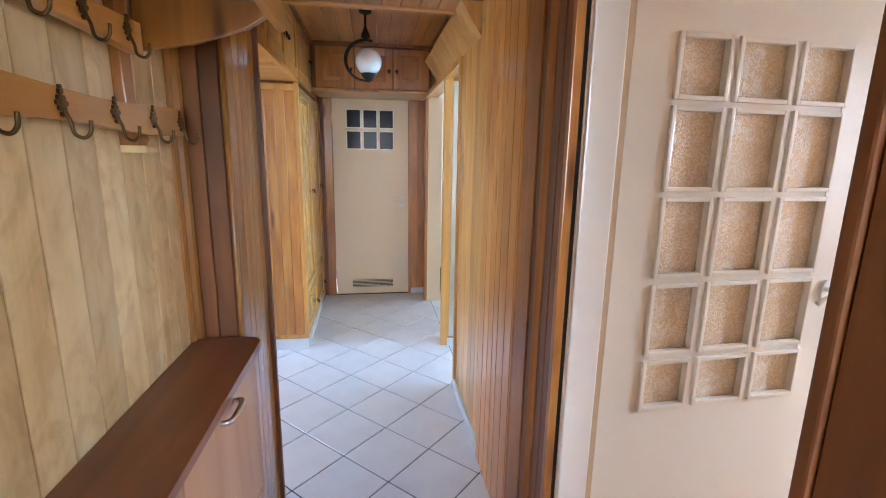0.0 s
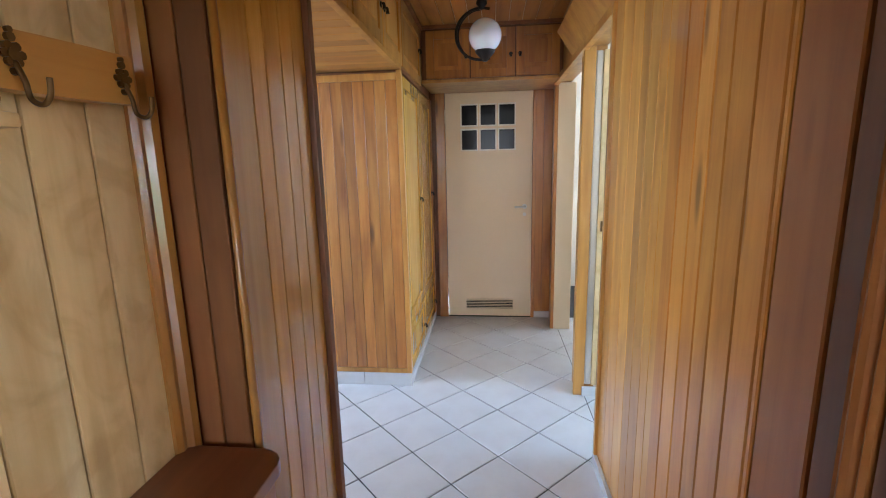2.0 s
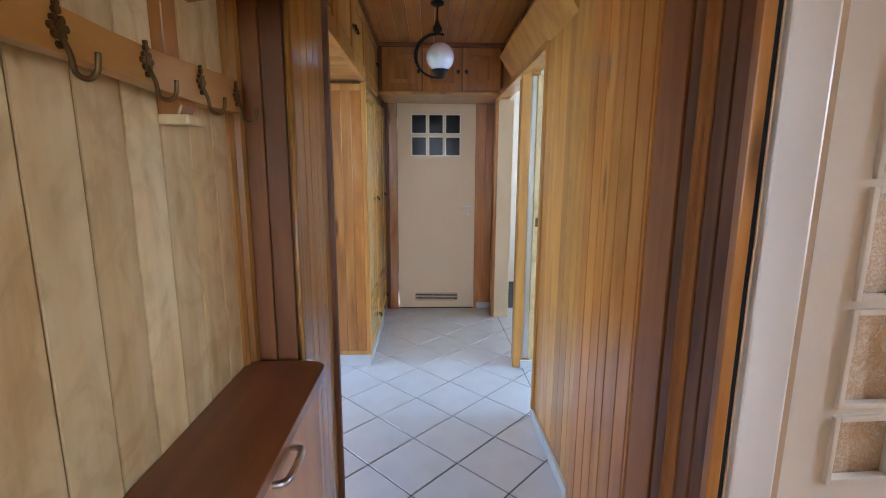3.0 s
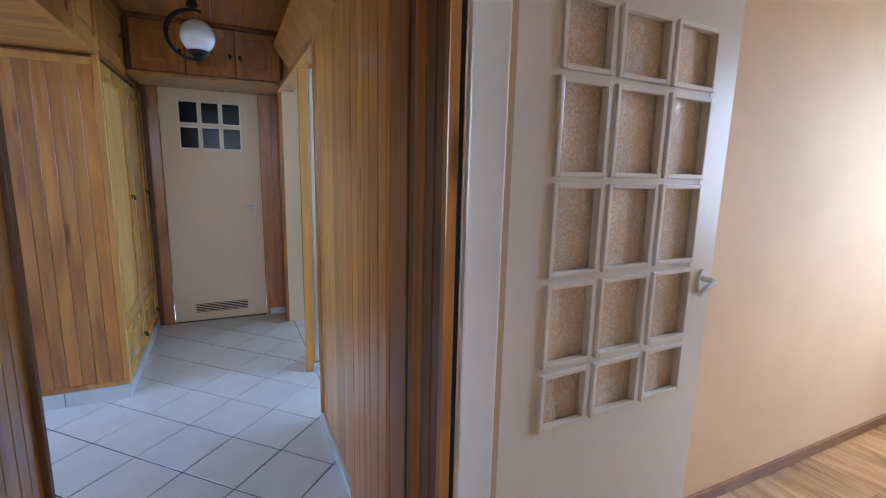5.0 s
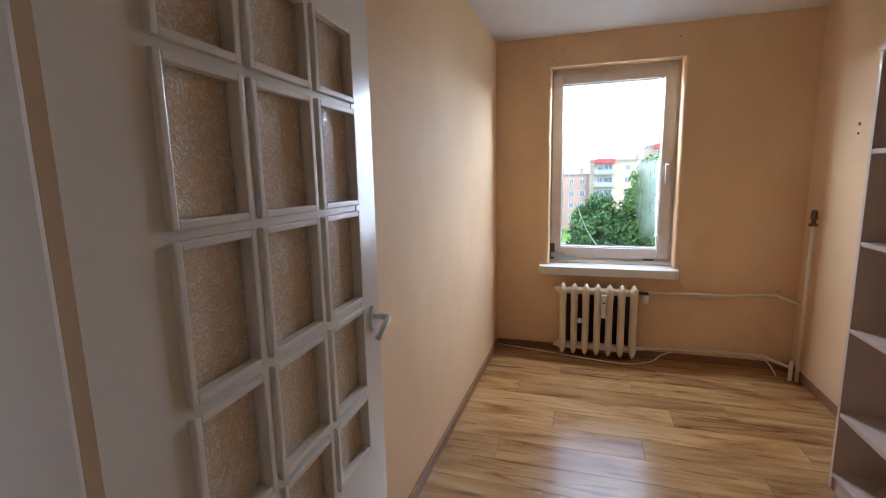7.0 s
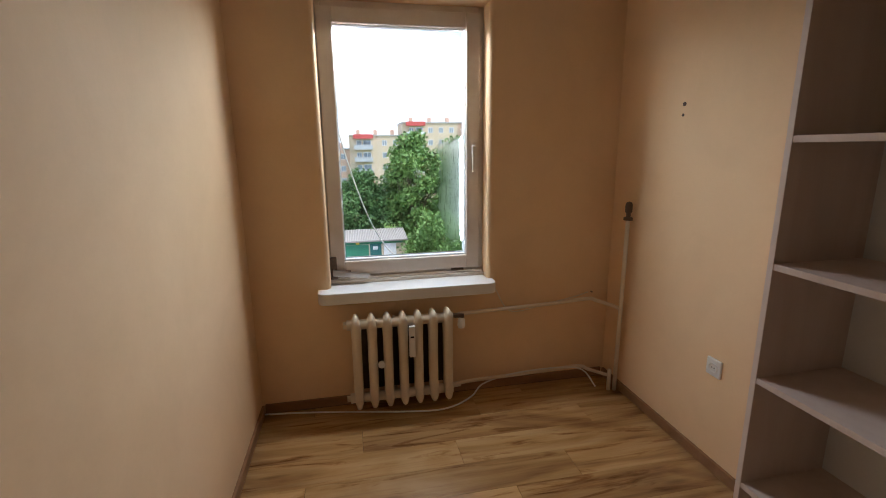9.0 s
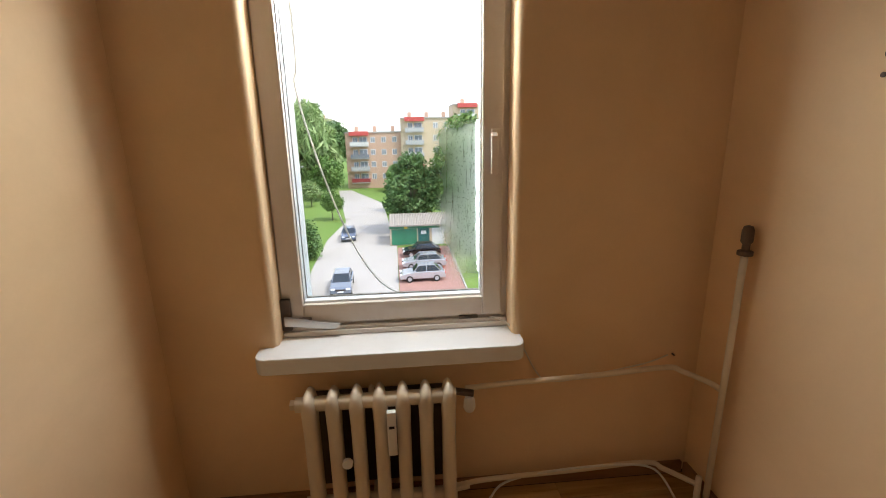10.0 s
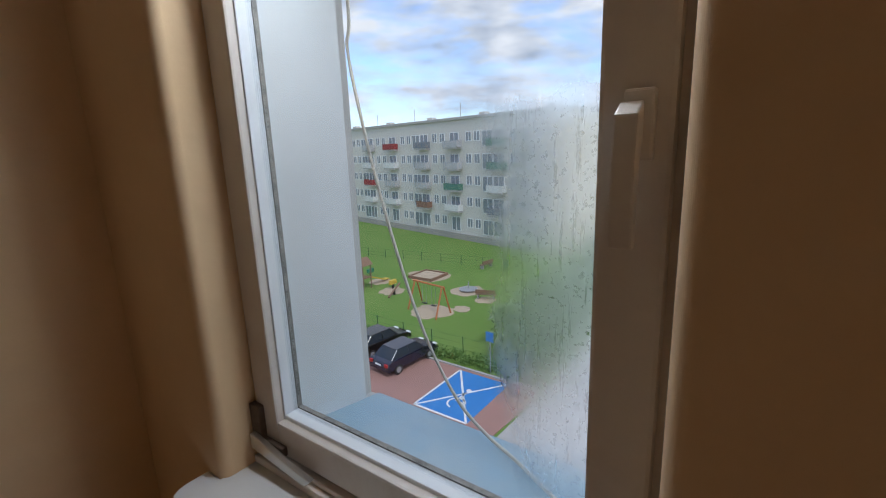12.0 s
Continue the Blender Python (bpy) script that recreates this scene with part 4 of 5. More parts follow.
part("hinge_arm", prism([(0.99, 0.79), (0.79, 0.768), (0.765, 0.79), (0.87, 0.806), (0.99, 0.83)], 4.261, 4.277, "x", 0.003), STEEL, hg)
part("latch", box(((4.283, 0.19, 0.775), (4.297, 0.27, 0.787)), bevel=0.002), RUST, win)
o = [(4.085 + 0.05 - 0.05 * math.cos(radians(a)), 0.075 - 0.045 * math.sin(radians(a))) for a in (0, 22, 45, 67, 90)]
o2 = [(x, 1.105 - y) for x, y in reversed(o)]
structure("window_sill", prism([(4.308, 0.052), (4.19, 0.052), (4.19, 0.03), *reversed(o)] + [*reversed(o2), (4.19, 1.075), (4.19, 1.02), (4.308, 1.02)], 0.670, 0.7365, "z", 0.006), SILLW, "thick white window sill with rounded corners", "sill")

# ---- bedroom: radiator and pipes ----
rad = thing("radiator", (4.09, 0.61, 0.03), "old cast iron radiator with seven cream ribs under the window", "radiator")
def rib(y):
    bm = bmesh.new()
    rings = []
    for z, hx, hy in ((0.022, 0.004, 0.002), (0.052, 0.055, 0.017), (0.085, 0.062, 0.028), (0.16, 0.060, 0.027), (0.45, 0.060, 0.027), (0.545, 0.062, 0.030), (0.585, 0.060, 0.022), (0.605, 0.045, 0.012), (0.615, 0.01, 0.003)):
        rings.append([bm.verts.new((4.062 + hx * cx, y + hy * cy, z)) for cx, cy in ((-1, 0), (-0.8, 0.75), (-0.2, 1), (0.2, 1), (0.8, 0.75), (1, 0), (0.8, -0.75), (0.2, -1), (-0.2, -1), (-0.8, -0.75))])
    for a, b in zip(rings, rings[1:]):
        for k in range(10):
            bm.faces.new((a[k], a[(k + 1) % 10], b[(k + 1) % 10], b[k]))
    bm.faces.new(rings[0][::-1])
    bm.faces.new(rings[-1])
    return bm
for k in range(7):
    part("rib", rib(0.875 - 0.0885 * k), RADIO, rad, smooth=True)
for z in (0.10, 0.555):
    part("header_pipe", cyl((4.062, 0.315, z), (4.062, 0.925, z), 0.029, seg=18), RADIO, rad, smooth=True)
    part("end_plug", cyl((4.062, 0.915, z), (4.062, 0.945, z), 0.021, seg=6), RADIO, rad)
    part("wall_bracket", cyl((4.085, 0.65, z - 0.02), (4.195, 0.65, z - 0.02), 0.012, seg=8), RADIO, rad)
# dark sheet put behind the ribs to stand for the shade there
part("dark_gap", box(((4.178, 0.33, 0.09), (4.186, 0.90, 0.535))), RIBSHADE, rad, "dark strip standing for the shade behind the ribs")
meter = part("heat_meter", box(((3.982, 0.548, 0.36), (4.007, 0.582, 0.545)), bevel=0.004), PVC, rad, "white heat cost meter")
part("display", box(((3.980, 0.555, 0.478), (3.983, 0.575, 0.488))), DARK, meter)
part("bleed_knob", lathe([(0.0, 0), (0.02, 0), (0.02, 0.016), (0.008, 0.02), (0.0, 0.02)], (3.995, 0.741, 0.325), 14, "x"), PVC, rad)

pipes = thing("heating_pipes", (3.97, -0.715, 0), "painted heating pipes running to a corner riser", "pipes")
part("riser", cyl((3.975, -0.725, 0.0), (3.965, -0.725, 1.10), 0.0125), RADIO, pipes, smooth=True)
part("riser", cyl((3.985, -0.69, 0.0), (3.985, -0.69, 0.14), 0.0125), RADIO, pipes, smooth=True)
vent = part("air_vent", lathe([(0.0, 1.10), (0.026, 1.10), (0.026, 1.115), (0.013, 1.12), (0.013, 1.14), (0.02, 1.15), (0.02, 1.19), (0.015, 1.205), (0.0, 1.21)], (3.965, -0.725, 0), 12), RUST, pipes, "rusty air vent valve")
part("upper_pipe", tube([(4.10, 0.27, 0.555), (4.12, 0.1, 0.552), (4.125, -0.3, 0.56), (4.125, -0.58, 0.575), (4.10, -0.64, 0.565), (4.03, -0.71, 0.55), (3.975, -0.72, 0.55)], 0.0115), RADIO, pipes, smooth=True)
part("lower_pipe", tube([(4.085, 0.30, 0.10), (4.115, 0.2, 0.098), (4.12, -0.2, 0.105), (4.12, -0.53, 0.115), (4.09, -0.60, 0.10), (4.02, -0.67, 0.095), (3.985, -0.69, 0.10)], 0.0115), RADIO, pipes, smooth=True)
valve = thing("radiator_valve", (4.085, 0.28, 0.555), "thermostatic valve with a white ribbed head", "valve")
part("body", cyl((4.085, 0.315, 0.555), (4.06, 0.245, 0.555), 0.014, seg=12), RUST, valve)
part("head", lathe([(0.0, 0.545), (0.016, 0.545), (0.022, 0.53), (0.024, 0.50), (0.018, 0.485), (0.0, 0.483)], (4.055, 0.262, 0), 12), PVC, valve)
part("lower_union", cyl((4.085, 0.315, 0.10), (4.095, 0.26, 0.10), 0.017, seg=8), RADIO, valve)


def cord(name, pts, r, mat, label, category="cable"):
    return tagged(finish(name, tube(pts, r, 6), mat, smooth=True), label, category)


cord("floor_cable", [(4.135, 1.42, 0.02), (4.12, 1.21, 0.012), (4.075, 0.94, 0.008), (3.99, 0.52, 0.008), (3.995, 0.34, 0.008), (4.08, 0.19, 0.012), (4.13, 0.10, 0.06), (4.11, -0.1, 0.118), (4.105, -0.4, 0.127), (4.09, -0.56, 0.10), (4.02, -0.62, 0.01)], 0.005, PVC, "white cable lying along the skirting")
cord("wall_cable", [(4.29, 0.14, 0.778), (4.24, 0.07, 0.76), (4.178, 0.02, 0.68), (4.180, -0.03, 0.58), (4.182, -0.07, 0.525), (4.182, -0.12, 0.508), (4.178, -0.2, 0.515), (4.16, -0.30, 0.545), (4.15, -0.5, 0.585), (4.182, -0.62, 0.60)], 0.003, CABLEM, "thin cream cable hanging from the window corner")
cord("outer_cable", [(4.63, 0.93, 2.28), (4.64, 0.925, 1.86), (4.64, 0.938, 1.75), (4.64, 0.875, 1.46), (4.64, 0.79, 1.18), (4.64, 0.71, 0.985), (4.64, 0.62, 0.845), (4.63, 0.53, 0.785), (4.58, 0.42, 0.785), (4.50, 0.28, 0.795), (4.44, 0.16, 0.802)], 0.0045, CABLEM, "cream cable hanging loosely outside the window")

sock = thing("wall_socket", (3.26, -0.765, 0.51), "single white plastic socket on the wall", "socket")
part("plate", box(((3.218, -0.7655, 0.465), (3.302, -0.755, 0.55)), bevel=0.004), PVC, sock)
for x in (3.26,):
    dish = part("outlet", lathe([(0.0, -0.756), (0.019, -0.756), (0.021, -0.750), (0.024, -0.750), (0.024, -0.7555), (0.0, -0.7555)], (x, 0, 0.507), 16, "y"), PVC, sock)
    part("pin_hole", box(((x - 0.009, -0.7557, 0.504), (x - 0.005, -0.7535, 0.510)), ((x + 0.005, -0.7557, 0.504), (x + 0.009, -0.7535, 0.510))), DARK, dish)
for x, z, r in ((3.635, 1.723, 0.010), (3.639, 1.671, 0.007)):
    tagged(finish("wall_plug", cyl((x, -0.767, z), (x, -0.761, z), r, seg=10), RUST), "empty brown screw hole in the wall", "wall plug")
for x, y, z in ((4.188, 0.92, 2.43), (4.188, 0.99, 2.36), (4.188, 0.10, 2.44), (4.186, -0.645, 0.60)):
    tagged(finish("nail", cyl((x - 0.012, y, z), (x + 0.004, y, z), 0.004, seg=6), RUST), "small bare nail stuck in the wall", "nail")

shelf = thing("bookcase", (2.25, -0.58, 0), "tall empty bookcase of pale laminate with five shelves", "bookcase")
for x0 in (1.55, 2.727):
    part("side_panel", box(((x0, -0.755, 0.0), (x0 + 0.02, -0.405, 1.935)), bevel=0.001), SHELFW, shelf)
part("top", box(((1.545, -0.757, 1.935), (2.752, -0.40, 1.957)), bevel=0.001), SHELFW, shelf)
part("back_panel", box(((1.57, -0.757, 0.06), (2.727, -0.751, 1.935))), WHITEC, shelf, "pale hardboard back")
for z in (0.075, 0.372, 0.767, 1.152, 1.538):
    part("shelf", box(((1.57, -0.75, z - 0.01), (2.727, -0.407, z + 0.01)), bevel=0.001), SHELFW, shelf)
part("plinth", box(((1.57, -0.43, 0.0), (2.727, -0.415, 0.064))), SHELFW, shelf)

# bedroom floor planks
x, row = 0.605, 0
while x < 4.17:
    w = min(0.193, 4.172 - x)
    y, first = -0.765, [0.35, 0.95, 0.62, 1.15][row % 4]
    while y < 1.42:
        ln = min(first, 1.43 - y)
        piece("plank", (w - 0.0012, ln - 0.0012, 0.006), LAMIN, floor_bed, (x + w / 2, y + ln / 2, -0.003), 0.0008)
        y, first = y + ln, 1.285
    x, row = x + w, row + 1

# ---- outside ----
G = -11.6
GRASS = plaster("mown_grass", (0.12, 0.22, 0.035), (0.19, 0.27, 0.06), 0.16, 0.95, 0.8, 0.4)
PAVE = plaster("grey_paving", (0.42, 0.40, 0.37), (0.35, 0.33, 0.31), 0.5, 0.85, 0.7, 0.2)
BRICKP = plaster("red_paving", (0.36, 0.20, 0.165), (0.28, 0.17, 0.14), 0.8, 0.85, 0.7, 0.2)
KERB = plaster("concrete_kerb", (0.42, 0.41, 0.39), (0.3, 0.3, 0.28), 1.0, 0.9)
BLUEP = plaster("blue_road_paint", (0.035, 0.20, 0.52), (0.06, 0.24, 0.55), 1.5, 0.7)
WPAINT = plaster("white_road_paint", (0.75, 0.76, 0.76), (0.55, 0.56, 0.56), 2.0, 0.7)
SAND = plaster("sand", (0.46, 0.37, 0.26), (0.36, 0.29, 0.19), 1.2, 0.95)
GREYR = plaster("grey_render", (0.62, 0.59, 0.54), (0.54, 0.51, 0.46), 0.25, 0.9, 0.6)
CREAMR = plaster("cream_render", (0.62, 0.56, 0.44), (0.55, 0.5, 0.40), 0.2, 0.9, 0.5)
PLINTH = plaster("grey_plinth", (0.36, 0.34, 0.31), (0.28, 0.27, 0.25), 0.5, 0.9)
ORANGER = plaster("orange_render", (0.56, 0.37, 0.27), (0.49, 0.32, 0.23), 0.3, 0.9)
SANDR = plaster("sand_render", (0.60, 0.47, 0.33), (0.52, 0.41, 0.29), 0.3, 0.9)
REDROOF = plaster("red_roof_band", (0.55, 0.09, 0.08), (0.45, 0.08, 0.07), 0.5, 0.7)
WINF = material("white_window_frame", (0.78, 0.78, 0.77), 0.5)[0]
WING = material("far_window_glass", (0.24, 0.27, 0.30), 0.08)[0]
BALC = [plaster("balcony_" + k, c, tuple(v * 0.8 for v in c), 1.0, 0.8) for k, c in (("grey", (0.45, 0.45, 0.45)), ("white", (0.66, 0.66, 0.64)), ("maroon", (0.30, 0.05, 0.05)), ("green", (0.10, 0.22, 0.17)), ("slate", (0.20, 0.22, 0.25)), ("brown", (0.25, 0.14, 0.10)))]
GREENM = plaster("green_sheet", (0.03, 0.20, 0.11), (0.03, 0.15, 0.09), 0.8, 0.6)
TEALM = plaster("teal_door", (0.02, 0.13, 0.12), (0.02, 0.1, 0.09), 0.8, 0.6)
ETERN = plaster("corrugated_roof", (0.36, 0.33, 0.29), (0.26, 0.24, 0.2), 0.8, 0.9)
BARK = plaster("bark", (0.12, 0.09, 0.065), (0.07, 0.05, 0.04), 6, 0.95)
TYRE = material("tyre_rubber", (0.02, 0.02, 0.02), 0.8)[0]
CARGLASS = material("car_glass", (0.03, 0.04, 0.05), 0.05)[0]
REDLAMP = material("red_lamp_glass", (0.4, 0.02, 0.02), 0.2)[0]
ORANGEM = plaster("orange_paint", (0.50, 0.16, 0.05), (0.36, 0.12, 0.05), 2, 0.6)
GREENP = material("green_paint", (0.02, 0.10, 0.05), 0.5)[0]
YELLOWM = material("yellow_plastic", (0.60, 0.42, 0.06), 0.5)[0]
GALV = material("galvanised_steel", (0.45, 0.46, 0.47), 0.5, 0.6)[0]
TIMBER = plaster("weathered_timber", (0.24, 0.14, 0.09), (0.17, 0.10, 0.07), 3, 0.8)


def leaf_material(name, a, b):
    m, n, l, p = material(name, a, 0.6)
    g = n.new("ShaderNodeNewGeometry")
    l.new(ramp(n, l, g.outputs["Random Per Island"], [(0.0, a), (1.0, b)]), p.inputs["Base Color"])
    return m


LEAF = leaf_material("deciduous_leaf", (0.075, 0.17, 0.03), (0.16, 0.27, 0.06))
LEAFD = leaf_material("dark_leaf", (0.05, 0.12, 0.03), (0.10, 0.19, 0.05))
LEAFP = leaf_material("silvery_leaf", (0.11, 0.21, 0.07), (0.42, 0.48, 0.32))
LEAFW = leaf_material("willow_leaf", (0.17, 0.28, 0.09), (0.32, 0.42, 0.17))

structure("ground", box(((4.75, -900, G - 0.5), (2500, 900, G))), GRASS, "mown green lawn reaching far", "ground")


def sheet(name, pts, mat, top, label, category):
    return structure(name, prism(pts, G - 0.1, G + top), mat, label, category)


sheet("road", [(4.8, -60), (4.8, 60), (19.6, 60), (19.6, 9.2), (26, 8.9), (33, 8.9), (48, 9.9), (60, 10.3), (72, 9.3), (90, 12.2), (112, 15.5), (112, 12.5), (90, 4.4), (70, 2.7), (55, 1.4), (25, 0.9), (25, -60)], PAVE, 0.03, "light grey paved estate road", "road")
sheet("pavement_parking", [(25, 0.85), (54.5, 1.35), (54.5, -4.6), (25, -4.6)], BRICKP, 0.034, "red paved parking strip", "pavement")
sheet("pavement_bays", [(19.65, 9.4), (24.7, 9.0), (24.7, 60), (19.65, 60)], BRICKP, 0.036, "red paved parking bays", "pavement")
structure("kerb", box(((24.7, 9.2, G), (24.85, 60, G + 0.12))), KERB, "concrete kerb along the bays", "kerb")
structure("kerb", box(((25, 8.9, G), (33, 9.02, G + 0.12))), KERB, "concrete kerb along the road", "kerb")
structure("kerb", box(((25, -4.75, G), (54.5, -4.6, G + 0.12))), KERB, "concrete kerb behind the parking", "kerb")
bay = structure("disabled_bay", prism([(20.1, 10.9), (24.5, 10.9), (24.5, 14.2), (20.1, 14.2)], G, G + 0.042), BLUEP, "blue painted disabled parking bay", "pavement")


def stripe(a, b, w=0.12):
    a, b = Vector((*a, 0)), Vector((*b, 0))
    s = (b - a).cross(Vector((0, 0, 1))).normalized() * w / 2
    part("marking", prism([tuple((p + q)[:2]) for p, q in ((a, s), (b, s), (b, -s), (a, -s))], G + 0.03, G + 0.047), WPAINT, bay)


for a, b in (((20.1, 10.95), (24.5, 14.15)), ((20.1, 14.15), (24.5, 10.95)), ((20.1, 14.2), (24.5, 14.2)), ((20.1, 10.9), (20.1, 14.2))):
    stripe(a, b)
ringp = [(21.35 + 0.48 * math.cos(radians(a)), 12.35 + 0.48 * math.sin(radians(a))) for a in range(-70, 190, 20)]
for a, b in zip(ringp, ringp[1:]):
    stripe(a, b, 0.1)
stripe((21.5, 12.5), (22.5, 12.45), 0.12)
stripe((21.55, 12.5), (21.5, 12.0), 0.1)
part("marking", cyl((22.75, 12.45, G + 0.03), (22.75, 12.45, G + 0.047), 0.15, seg=14), WPAINT, bay)


# trees and bushes: tapered stem, limbs and many small leaves in uneven clumps
def leaves(name, clumps, count, size, mat, parent, seed, droop=0.0):
    rng = np.random.default_rng(seed)
    w = np.array([c[3] ** 2 for c in clumps])
    pick = rng.choice(len(clumps), count, p=w / w.sum())
    cen = np.array([c[:3] for c in clumps])[pick]
    rad = np.array([c[3] for c in clumps])[pick]
    d = rng.normal(size=(count, 3))
    d /= np.linalg.norm(d, axis=1)[:, None]
    p = cen + d * (rad * rng.uniform(0.35, 1.3, count))[:, None] * np.array([1, 1, 0.85])
    a, b = rng.normal(size=(count, 3)), rng.normal(size=(count, 3))
    a += d * 0.4
    a[:, 2] -= droop
    a /= np.linalg.norm(a, axis=1)[:, None]
    b -= (a * b).sum(1)[:, None] * a
    b /= np.linalg.norm(b, axis=1)[:, None]
    s = size * rng.uniform(0.6, 1.3, count)[:, None]
    long = 1.0 + 2.2 * droop
    v = np.stack([p - a * s * long, p + b * s * 0.55, p + a * s * long, p - b * s * 0.55], 1).reshape(-1, 3)
    f = np.arange(count * 4).reshape(-1, 4)
    me = bpy.data.meshes.new(name)
    me.from_pydata(v.tolist(), [], f.tolist())
    me.materials.append(mat)
    ob = new(name, me)
    ob.parent = parent
    POSE[ob] = POSE[parent]
    return ob


def tree(name, x, y, height, radius, mat, label, count, leaf, seed, stem=0.3, droop=0.0, base=0.35, category="tree", group=""):
    rng = random.Random(seed)
    t = thing(name, (x, y, G), label, category, group)
    trunk = cyl((0, 0, 0), (0, 0, height * base * 1.3), stem, stem * 0.65, 9)
    clumps, limbs = [], []
    n = 24
    for k in range(n):
        ang, up = k * 2.4 + rng.uniform(-0.3, 0.3), (k + 0.5) / n
        reach = radius * math.sin(math.pi * (0.16 + 0.78 * up)) * rng.uniform(0.45, 0.9)
        c = (reach * math.cos(ang), reach * math.sin(ang), height * (base + (0.93 - base) * up) + rng.uniform(-0.2, 0.2))
        clumps.append((*c, radius * rng.uniform(0.22, 0.42) * (1.1 - 0.35 * up)))
        add_cyl(trunk, (0, 0, height * base * (0.6 + 0.5 * up)), c, stem * 0.35, stem * 0.08, 6)
    part("trunk", trunk, BARK, t, local=True)
    leaves("crown", clumps, count, leaf, mat, t, seed, droop)
    return t


tree("bush", 29.0, 11.6, 3.6, 2.9, LEAFP, "large silvery-leaved bush beside the parking", 9000, 0.13, 11, 0.12, 0, 0.22, "bush", "roadside bushes")
tree("bush", 34.5, 12.0, 4.0, 3.2, LEAFP, "large silvery-leaved bush beside the road", 9000, 0.14, 12, 0.12, 0, 0.22, "bush", "roadside bushes")
tree("bush", 40.0, 12.2, 3.6, 2.8, LEAFP, "silvery-leaved bush beside the road", 6000, 0.14, 13, 0.12, 0, 0.22, "bush", "roadside bushes")
tree("bush", 51.0, 12.4, 4.2, 3.2, LEAFD, "round dark green bush beside the road", 7000, 0.17, 14, 0.12, 0, 0.2, "bush", "roadside bushes")
tree("young_tree", 73.8, 11.6, 4.8, 1.9, LEAF, "young round-crowned tree beside the road", 3500, 0.17, 15, 0.09, 0, 0.4)
tree("young_tree", 88.0, 17.4, 5.0, 1.8, LEAFW, "young tree with autumn-tinged crown", 3000, 0.18, 16, 0.09, 0, 0.4)
tree("shrub", 83.0, 21.3, 3.2, 2.2, LEAFD, "dark shrub on the lawn", 2500, 0.2, 17, 0.09, 0, 0.3, "bush")
tree("shrub", 80.0, 23.5, 3.0, 2.0, LEAFD, "dark shrub on the lawn", 2500, 0.2, 18, 0.09, 0, 0.3, "bush")
tree("willow", 104.0, 22.0, 18.6, 9.0, LEAFW, "tall weeping willow bent by the wind", 14000, 0.42, 19, 0.5, 1.2, 0.25)
tree("tree", 96.0, 15.5, 9.0, 3.6, LEAF, "mid-sized leafy tree near the path", 5000, 0.3, 20, 0.25)
tree("tree", 150.0, 22.0, 17.0, 8.0, LEAFD, "far dark leafy tree", 5000, 0.6, 21, 0.4)
tree("tree", 63.5, -0.8, 10.6, 3.9, LEAFD, "dense dark leafy tree behind the shed", 9000, 0.24, 22, 0.28, 0, 0.2)
tree("tree", 64.0, -7.6, 15.6, 5.2, LEAF, "tall leafy lime tree behind the shed", 13000, 0.27, 23, 0.35, 0, 0.15)
tree("tree", 66.0, -14.5, 15.0, 5.0, LEAF, "tall leafy tree behind the parking", 9000, 0.3, 24, 0.35, 0, 0.15)
tree("tree", 60.0, -20.0, 14.0, 5.5, LEAFD, "tall dark leafy tree", 7000, 0.32, 25, 0.35, 0, 0.15)
tree("bush", 52.0, -9.0, 6.0, 4.0, LEAF, "wide light green bush behind the parking", 9000, 0.2, 26, 0.15, 0, 0.1, "bush")
tree("bush", 44.0, -8.5, 3.2, 2.4, LEAFD, "low clipped bush behind the parking", 4000, 0.16, 27, 0.12, 0, 0.15, "bush")
tree("tree", 80.0, -1.5, 8.0, 3.5, LEAF, "leafy tree by the far houses", 4000, 0.3, 28, 0.25)
tree("tree", 108.0, 2.0, 6.0, 2.6, LEAF, "small tree before the far houses", 3000, 0.28, 29, 0.2)
hedge = thing("hedge", (27, 18, G), "low leafy hedge along the fence", "hedge")
leaves("foliage", [(-1.6 + 0.2 * (k % 3), -8.5 + k * 0.55, 0.25, 0.45) for k in range(36)], 5000, 0.09, LEAF, hedge, 40)


# blocks of flats
def share(name, bm, mat):
    me = bpy.data.meshes.new(name)
    bm.to_mesh(me)
    bm.free()
    me.materials.append(mat)
    return me


def window_meshes(w, h):
    return (share("window", ringy(w, h), WINF), share("pane", box(((-0.03, -w / 2 + 0.05, 0.05), (0.02, w / 2 - 0.05, h - 0.05))), WING))


def ringy(w, h):
    r = 0.09
    return box(((-0.07, -w / 2, 0), (0.02, -w / 2 + r, h)), ((-0.07, w / 2 - r, 0), (0.02, w / 2, h)), ((-0.07, -w / 2 + r, 0), (0.02, w / 2 - r, r)), ((-0.07, -w / 2 + r, h - r), (0.02, w / 2 - r, h)), ((-0.07, -0.04, r), (0.02, 0.04, h - r)))


WIN_S, WIN_L = window_meshes(1.15, 1.35), window_meshes(1.9, 2.1)


def put(mesh, parent, at, name):
    ob = new(name, mesh)
    ob.parent = parent
    ob.location = at
    POSE[ob] = POSE[parent]
    return ob


def far_window(house, x, y, z, kind=WIN_S):
    o = put(kind[0], house, (x, y, z), "window")
    p = put(kind[1], o, (0, 0, 0), "pane")
    return o


